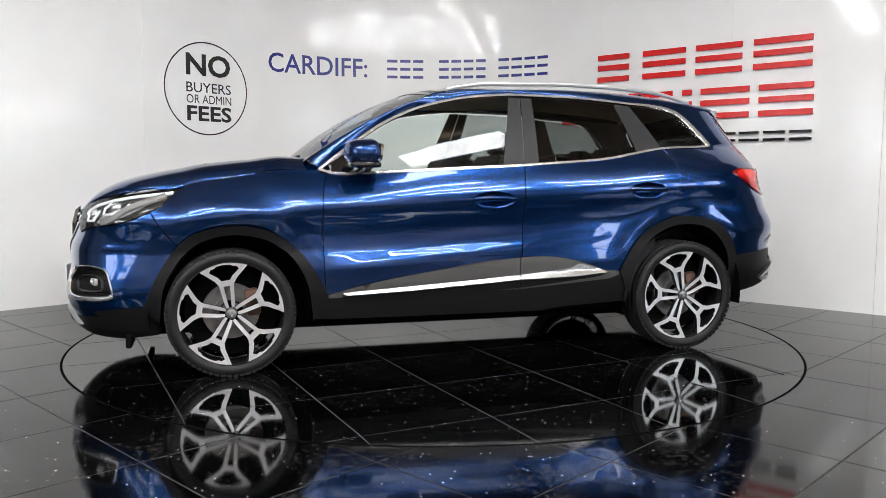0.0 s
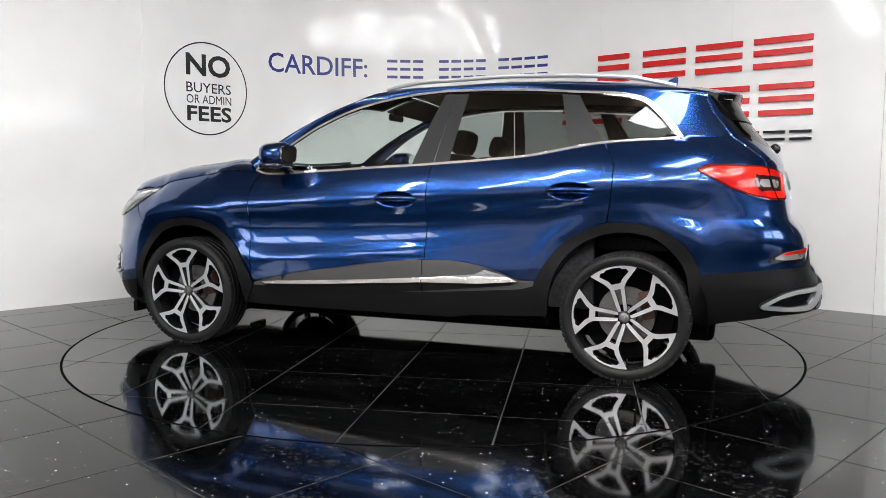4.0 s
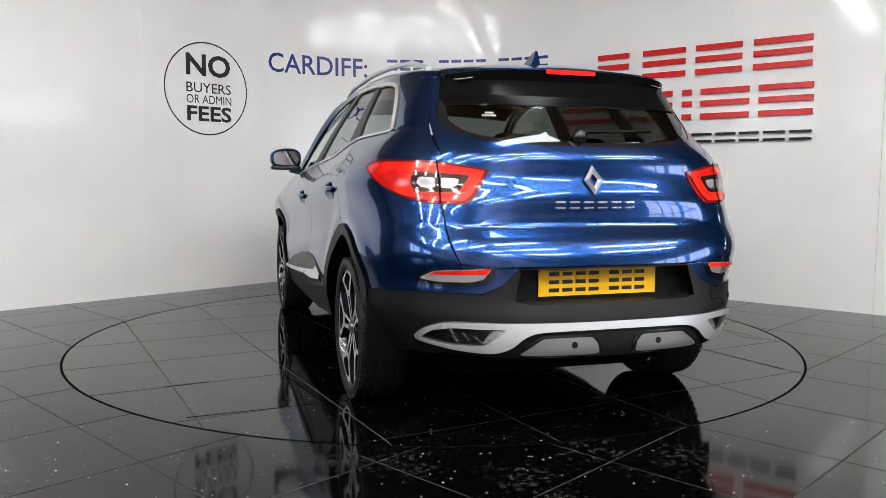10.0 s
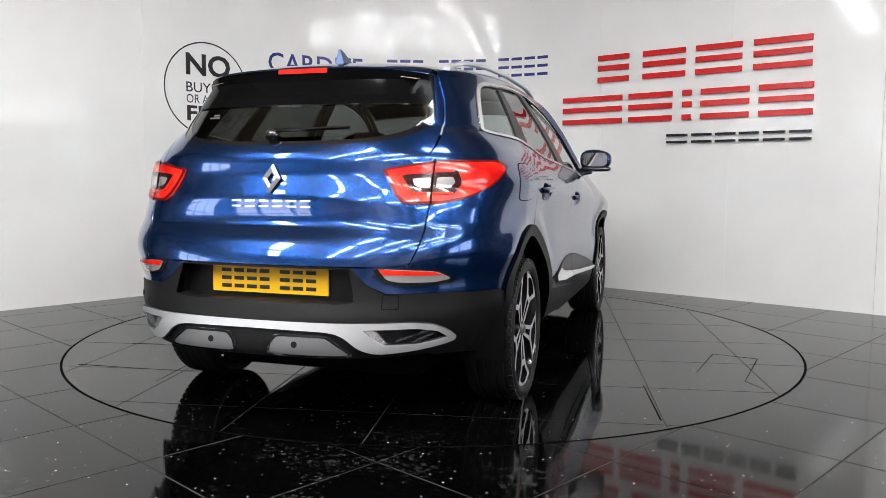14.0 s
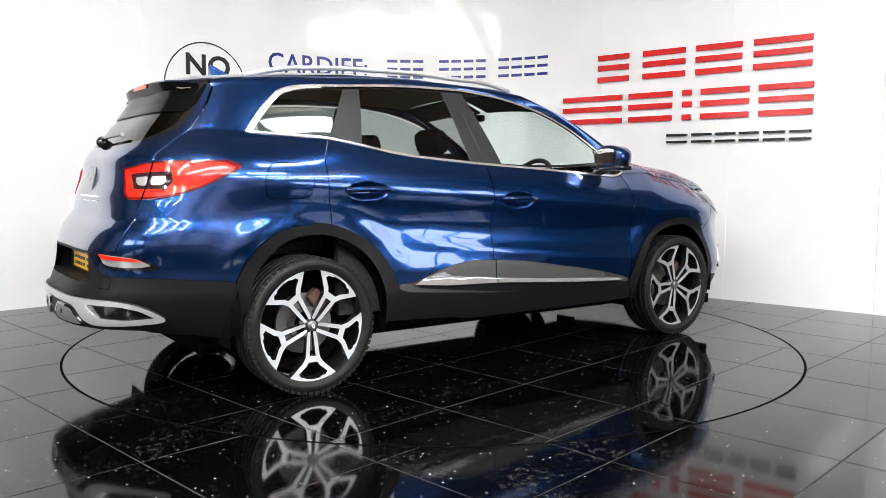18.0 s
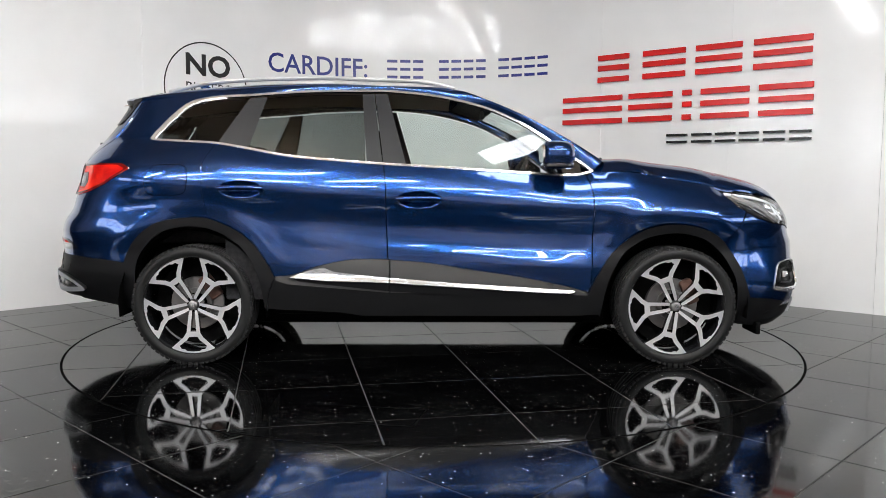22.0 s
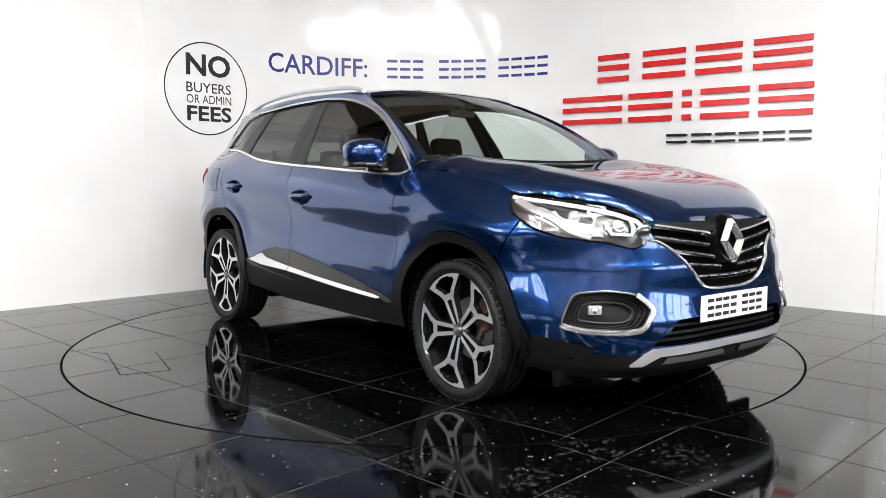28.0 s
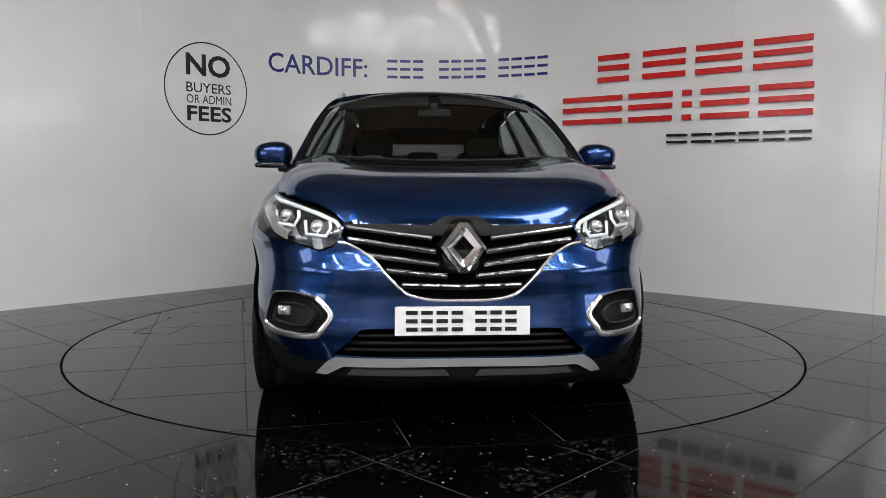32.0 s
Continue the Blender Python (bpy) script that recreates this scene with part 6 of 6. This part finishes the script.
    lip = rounded([(ca + (a - ca) * 0.62, cz + (z - cz) * 0.50) for a, z in FOG[::4]], 0.3)
    ribbon("fog_channel_lip", flip(lip), 0.008, 0.010, PILLAR, FRONT_BUMPER, fn=lambda a, z: nose_skin(a, z) + Vector((-0.024, 0, 0)), closed=True)
    p = nose_skin(*face_pt(0.700, 0.492, True))
    bm = bmesh.new()
    box(bm, 0, 0, 0, 0.024, 0.058, 0.040, 0.008)
    fog = part("fog_lamp", bm, CLEAR_LENS, FRONT_BUMPER, "clear square fog lamp")
    fog.location = (p.x - 0.022, sgn * 0.700, 0.492)
    fog.rotation_euler = (0, 0, sgn * radians(25))
    bm = bmesh.new()
    bmesh.ops.create_uvsphere(bm, u_segments=16, v_segments=10, radius=0.015)
    bulb = part("fog_lens", bm, CHROME, fog)
    bulb.location = (0.006, 0, 0)

# ---- door mirrors ----
for sgn in (1, -1):
    bm = bmesh.new()
    bmesh.ops.create_uvsphere(bm, u_segments=28, v_segments=18, radius=1.0)
    for v in bm.verts:
        x, y, z = v.co
        sq = lambda t: math.copysign(abs(t) ** 0.66, t)
        taper = 1.0 - 0.20 * max(0.0, sq(y) * sgn)
        v.co = Vector((sq(x) * (0.122 * taper if x > 0 else 0.058), sq(y) * 0.106, sq(z) * 0.066 * taper + 0.006 * z))
    cap = part("mirror", bm, PAINT, CAR, "body-coloured door mirror")
    cap.location = (0.622, sgn * 0.925, 1.155)
    bm = bmesh.new()
    bmesh.ops.create_uvsphere(bm, u_segments=24, v_segments=12, radius=1.0)
    for v in bm.verts:
        x, y, z = v.co
        sq = lambda t: math.copysign(abs(t) ** 0.5, t)
        v.co = Vector((sq(x) * (0.108 if x > 0 else 0.060), sq(y) * 0.104, sq(z) * 0.018))
    part("mirror_base", bm, GLOSS_BLACK, cap).location = (0, 0, -0.062)
    bm = bmesh.new()
    tube_along(bm, [(-0.01, -sgn * 0.03, -0.075), (0.01, -sgn * 0.10, -0.088), (0.03, -sgn * 0.16, -0.10)], 0.022, 10)
    part("mirror_arm", bm, GLOSS_BLACK, cap)
    bm = bmesh.new()
    outline = rounded([(-0.082, -0.046), (0.082, -0.042), (0.084, 0.046), (-0.080, 0.05)], 0.3)
    # the glass is tipped a little towards the ground
    face = [bm.verts.new((-0.0595 - 0.09 * (z + 0.046), y, z)) for y, z in outline]
    foot = [bm.verts.new((-0.052, y, z)) for y, z in outline]
    bm.faces.new(face)
    for k in range(len(outline)):
        j = (k + 1) % len(outline)
        bm.faces.new((face[k], foot[k], foot[j], face[j]))
    bmesh.ops.recalc_face_normals(bm, faces=bm.faces)
    part("mirror_glass", bm, MIRROR, cap, "silvered mirror glass", smooth=False)

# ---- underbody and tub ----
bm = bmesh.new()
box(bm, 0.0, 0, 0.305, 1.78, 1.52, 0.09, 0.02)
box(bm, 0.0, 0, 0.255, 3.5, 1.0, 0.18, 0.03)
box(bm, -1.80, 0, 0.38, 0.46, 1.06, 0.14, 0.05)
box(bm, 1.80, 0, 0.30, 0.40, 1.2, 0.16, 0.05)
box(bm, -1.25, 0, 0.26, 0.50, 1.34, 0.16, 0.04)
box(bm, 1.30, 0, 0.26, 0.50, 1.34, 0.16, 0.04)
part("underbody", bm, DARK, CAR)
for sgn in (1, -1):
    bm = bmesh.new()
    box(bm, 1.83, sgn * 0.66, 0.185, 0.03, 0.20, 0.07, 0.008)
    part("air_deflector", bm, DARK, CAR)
bm = bmesh.new()
for sgn in (1, -1):
    box(bm, -0.18, sgn * 0.775, 0.70, 1.95, 0.05, 0.70, 0.01)
    box(bm, -1.45, sgn * 0.60, 0.90, 0.60, 0.04, 0.50, 0.01)
box(bm, 0.80, 0, 0.72, 0.06, 1.5, 0.62, 0.01)
box(bm, -1.93, 0, 0.85, 0.05, 1.0, 0.5, 0.01)
box(bm, 1.35, 0, 0.66, 0.8, 0.95, 0.38, 0.02)
part("inner_tub", bm, CABIN, CAR)
# ---- cabin ----
link("headlining", sheet("headlining", [(-1.80, -0.96), (-1.80, 0.96), (0.10, 0.96), (0.10, -0.96)], lambda x, v: roof_skin(x, v) - Vector((0, 0, 0.035)), (0.1, 0.15), HEADLINING, 0.0, 0.002, outward=lambda p: Vector((0, 0, -1))), CAR)


def seat(x, y, wide, front=True):
    bm = bmesh.new()
    box(bm, x, y, 0.66, 0.50, wide, 0.16, 0.05)
    top = part("seat", bm, SEAT, CAR)
    bm = bmesh.new()
    box(bm, 0, 0, 0.25 if front else 0.20, 0.15, wide - 0.02, 0.50 if front else 0.42, 0.055, pose(x - 0.25, y, 0.68, 0, -16, 0))
    part("backrest", bm, SEAT, top)
    heads = (0.0,) if front else (-0.40, 0.0, 0.40)
    for hy in heads:
        bm = bmesh.new()
        box(bm, 0, hy, 0.575 if front else 0.50, 0.10, 0.25, 0.15, 0.045, pose(x - 0.25, y, 0.68, 0, -16, 0))
        part("head_restraint", bm, SEAT, top)


for y in (0.37, -0.37):
    seat(0.10, y, 0.52)
seat(-0.82, 0.0, 1.26, False)
bm = bmesh.new()
box(bm, 0.72, 0, 0.96, 0.36, 1.44, 0.16, 0.06)
box(bm, 0.86, 0, 1.02, 0.26, 1.36, 0.06, 0.025)
part("dashboard", bm, CABIN, CAR)
bm = bmesh.new()
ringp = [(0.185 * math.cos(2 * math.pi * k / 28), 0.185 * math.sin(2 * math.pi * k / 28)) for k in range(29)]
m = pose(0.46, -0.37, 0.98, 0, -62, 0)
tube_along(bm, [m @ Vector((a, b, 0)) for a, b in ringp], 0.015, 8)
box(bm, 0, 0, -0.02, 0.12, 0.16, 0.05, 0.02, m)
box(bm, 0, 0, -0.01, 0.03, 0.34, 0.02, 0.008, m)
part("steering_wheel", bm, CABIN, CAR)
bm = bmesh.new()
box(bm, 0.30, 0, 1.42, 0.03, 0.20, 0.045, 0.012)
box(bm, 0.30, 0, 1.45, 0.02, 0.05, 0.06, 0.008)
part("rear_view_mirror", bm, CABIN, CAR)
bm = bmesh.new()
box(bm, -1.55, 0, 1.13, 0.50, 1.10, 0.02, 0.006)
part("parcel_shelf", bm, CABIN, CAR)

# ---- wheels ----
HUB_Z, TYRE_R, RIM_R = 0.327, 0.328, 0.270
SPOKE = 1.047


def polar(r, deg):
    return (SPOKE * r * math.sin(radians(deg)), SPOKE * r * math.cos(radians(deg)))


def wheel(x, sgn, turn):
    hub = new("wheel")
    hub.parent = CAR
    hub.location = (x, sgn * (0.885 if x > 0 else 0.866), HUB_Z)
    hub.rotation_euler = (0, radians(turn), 0 if sgn > 0 else math.pi)
    tagged(hub, "black tyre on a machined twin-spoke alloy rim")
    bm = bmesh.new()
    prof = [(RIM_R, -0.205), (RIM_R + 0.02, -0.214), (RIM_R + 0.036, -0.215), (TYRE_R - 0.012, -0.206), (TYRE_R - 0.003, -0.192)]
    for k in range(4):
        a = -0.172 + 0.042 * k
        prof += [(TYRE_R, a - 0.014), (TYRE_R, a + 0.011), (TYRE_R - 0.007, a + 0.013), (TYRE_R - 0.007, a + 0.019)]
    prof += [(TYRE_R - 0.001, -0.012), (TYRE_R - 0.012, 0.0), (RIM_R + 0.036, 0.006), (RIM_R + 0.024, 0.009), (RIM_R + 0.012, 0.006), (RIM_R, 0.0), (RIM_R - 0.004, -0.012)]
    spun(bm, prof, 72)
    part("tyre", bm, RUBBER, hub)
    # shoulder blocks of the tread
    bm = bmesh.new()
    for k in range(64):
        m = Matrix.Rotation(2 * math.pi * k / 64, 4, "Y") @ Matrix.Translation((0, -0.010, TYRE_R - 0.007))
        box(bm, 0, 0, 0, 0.022, 0.024, 0.012, 0.0, m)
    part("tread", bm, RUBBER, hub)
    bm = bmesh.new()
    spun(bm, [(RIM_R - 0.004, -0.20), (RIM_R - 0.016, -0.10), (RIM_R - 0.014, -0.03), (RIM_R - 0.006, -0.006), (RIM_R - 0.004, -0.002), (RIM_R, -0.002), (RIM_R, -0.20)], 72)
    part("rim", bm, ANTHRACITE, hub)
    for k in range(5):
        # bright face: two legs and a hexagonal frame to the rim
        legs = []
        for s in (1, -1):
            legs.append([polar(0.030, s * 12), polar(0.034, s * 34), polar(0.060, s * 25), polar(0.150, s * 13.6), polar(0.162, s * 8.5), polar(0.150, s * 6.2)])
        frame_out = [polar(0.142, 12.5), polar(0.178, 17), polar(0.244, 26), polar(0.2525, 27), polar(0.2535, 20), polar(0.254, 10), polar(0.254, 0),
                     polar(0.254, -10), polar(0.2535, -20), polar(0.2525, -27), polar(0.244, -26), polar(0.178, -17), polar(0.142, -12.5)]
        frame_in = [polar(0.168, 7.5), polar(0.188, 10.5), polar(0.226, 18.5), polar(0.238, 15), polar(0.236, 11), polar(0.243, 8), polar(0.244, 0), polar(0.243, -8), polar(0.236, -11), polar(0.238, -15), polar(0.226, -18.5),
                    polar(0.188, -10.5), polar(0.168, -7.5)]
        r = Matrix.Rotation(2 * math.pi * k / 5, 4, "Y")
        spoke = None
        for outline in legs + [None]:
            if outline is None:
                bm = bmesh.new()
                n = len(frame_out)
                o = [bm.verts.new((a, -0.008 - 0.010 * (1 - math.hypot(a, b) / 0.25), b)) for a, b in frame_out]
                i_ = [bm.verts.new((a, -0.008 - 0.010 * (1 - math.hypot(a, b) / 0.25), b)) for a, b in frame_in]
                ob_ = [bm.verts.new((a, -0.045, b)) for a, b in frame_out]
                ib_ = [bm.verts.new((a, -0.045, b)) for a, b in frame_in]
                for q in range(n):
                    w = (q + 1) % n
                    bm.faces.new((o[q], o[w], i_[w], i_[q]))
                    bm.faces.new((o[q], ob_[q], ob_[w], o[w]))
                    bm.faces.new((i_[q], i_[w], ib_[w], ib_[q]))
            else:
                bm = bmesh.new()
                n = len(outline)
                dish = lambda a, b: -0.008 - 0.010 * (1 - math.hypot(a, b) / 0.25) - 0.008 * max(0.0, 1 - math.hypot(a, b) / 0.10)
                o = [bm.verts.new((a, dish(a, b), b)) for a, b in outline]
                lowv = [bm.verts.new((a, -0.045, b)) for a, b in outline]
                bm.faces.new(o)
                for q in range(n):
                    bm.faces.new((o[q], o[(q + 1) % n], lowv[(q + 1) % n], lowv[q]))
            bmesh.ops.transform(bm, matrix=r, verts=bm.verts)
            ob = part("spoke_face" if spoke is None else ("spoke_leg" if outline else "spoke_frame"), bm, MACHINED, hub if spoke is None else spoke, smooth=False)
            ob.data.materials.append(ANTHRACITE)
            for f in ob.data.polygons:
                if abs(f.normal.y) < 0.5:
                    f.material_index = 1
            spoke = spoke or ob
    bm = bmesh.new()
    spun(bm, [(0.0005, -0.006), (0.019, -0.007), (0.024, -0.010), (0.027, -0.020), (0.030, -0.05)], 28)
    cap = part("hub_cap", bm, DISC, hub, "dark chrome hub cap")
    bm = bmesh.new()
    for k in range(4):
        # small hollow lozenge on the cap
        a, b = radians(90 * k), radians(90 * k + 90)
        u = [(0.009 * math.cos(q), 0.014 * math.sin(q)) for q in (a, b)]
        bm.faces.new([bm.verts.new((x, -0.0035, z)) for x, z in (u[0], u[1], (u[1][0] * 0.5, u[1][1] * 0.5), (u[0][0] * 0.5, u[0][1] * 0.5))])
    part("cap_emblem", bm, CHROME, cap, "bright lozenge", smooth=False)
    for k in range(5):
        bm = bmesh.new()
        bmesh.ops.create_cone(bm, cap_ends=True, segments=6, radius1=0.010, radius2=0.009, depth=0.02)
        ob = part("wheel_nut", bm, DISC, hub)
        a = radians(36 + 72 * k)
        ob.rotation_euler = (math.pi / 2, 0, 0)
        ob.location = (0.050 * math.sin(a), -0.036, 0.050 * math.cos(a))
    bm = bmesh.new()
    spun(bm, [(0.06, -0.085), (0.085, -0.085), (0.088, -0.105), (0.145, -0.105), (0.147, -0.12), (0.06, -0.12)], 40)
    part("brake_disc", bm, DISC, hub)
    bm = bmesh.new()
    box(bm, -0.115, -0.105, 0.03, 0.07, 0.06, 0.14, 0.012)
    part("brake_caliper", bm, RUST, hub)
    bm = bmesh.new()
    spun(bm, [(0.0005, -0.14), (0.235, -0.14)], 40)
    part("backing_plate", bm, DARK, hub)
    return hub


for wx in (1.323, -1.323):
    for sgn in (1, -1):
        wheel(wx, sgn, {(1, 1): 8.5, (0, 1): 14, (1, -1): 23, (0, -1): 36}[(int(wx > 0), sgn)])


def motions():
    rows, spin = [], []
    for t, a in TURN:
        c, s = math.cos(radians(a)), math.sin(radians(a))
        rows.append((t, pose(-0.007 * c + 0.029 * s, -0.007 * s - 0.029 * c, 0.0, 0, 0, a)))
        spin.append((t, pose(0, 0, 0, 0, 0, a)))
    walk(CAR, rows)
    walk(TABLE, spin)


motions()
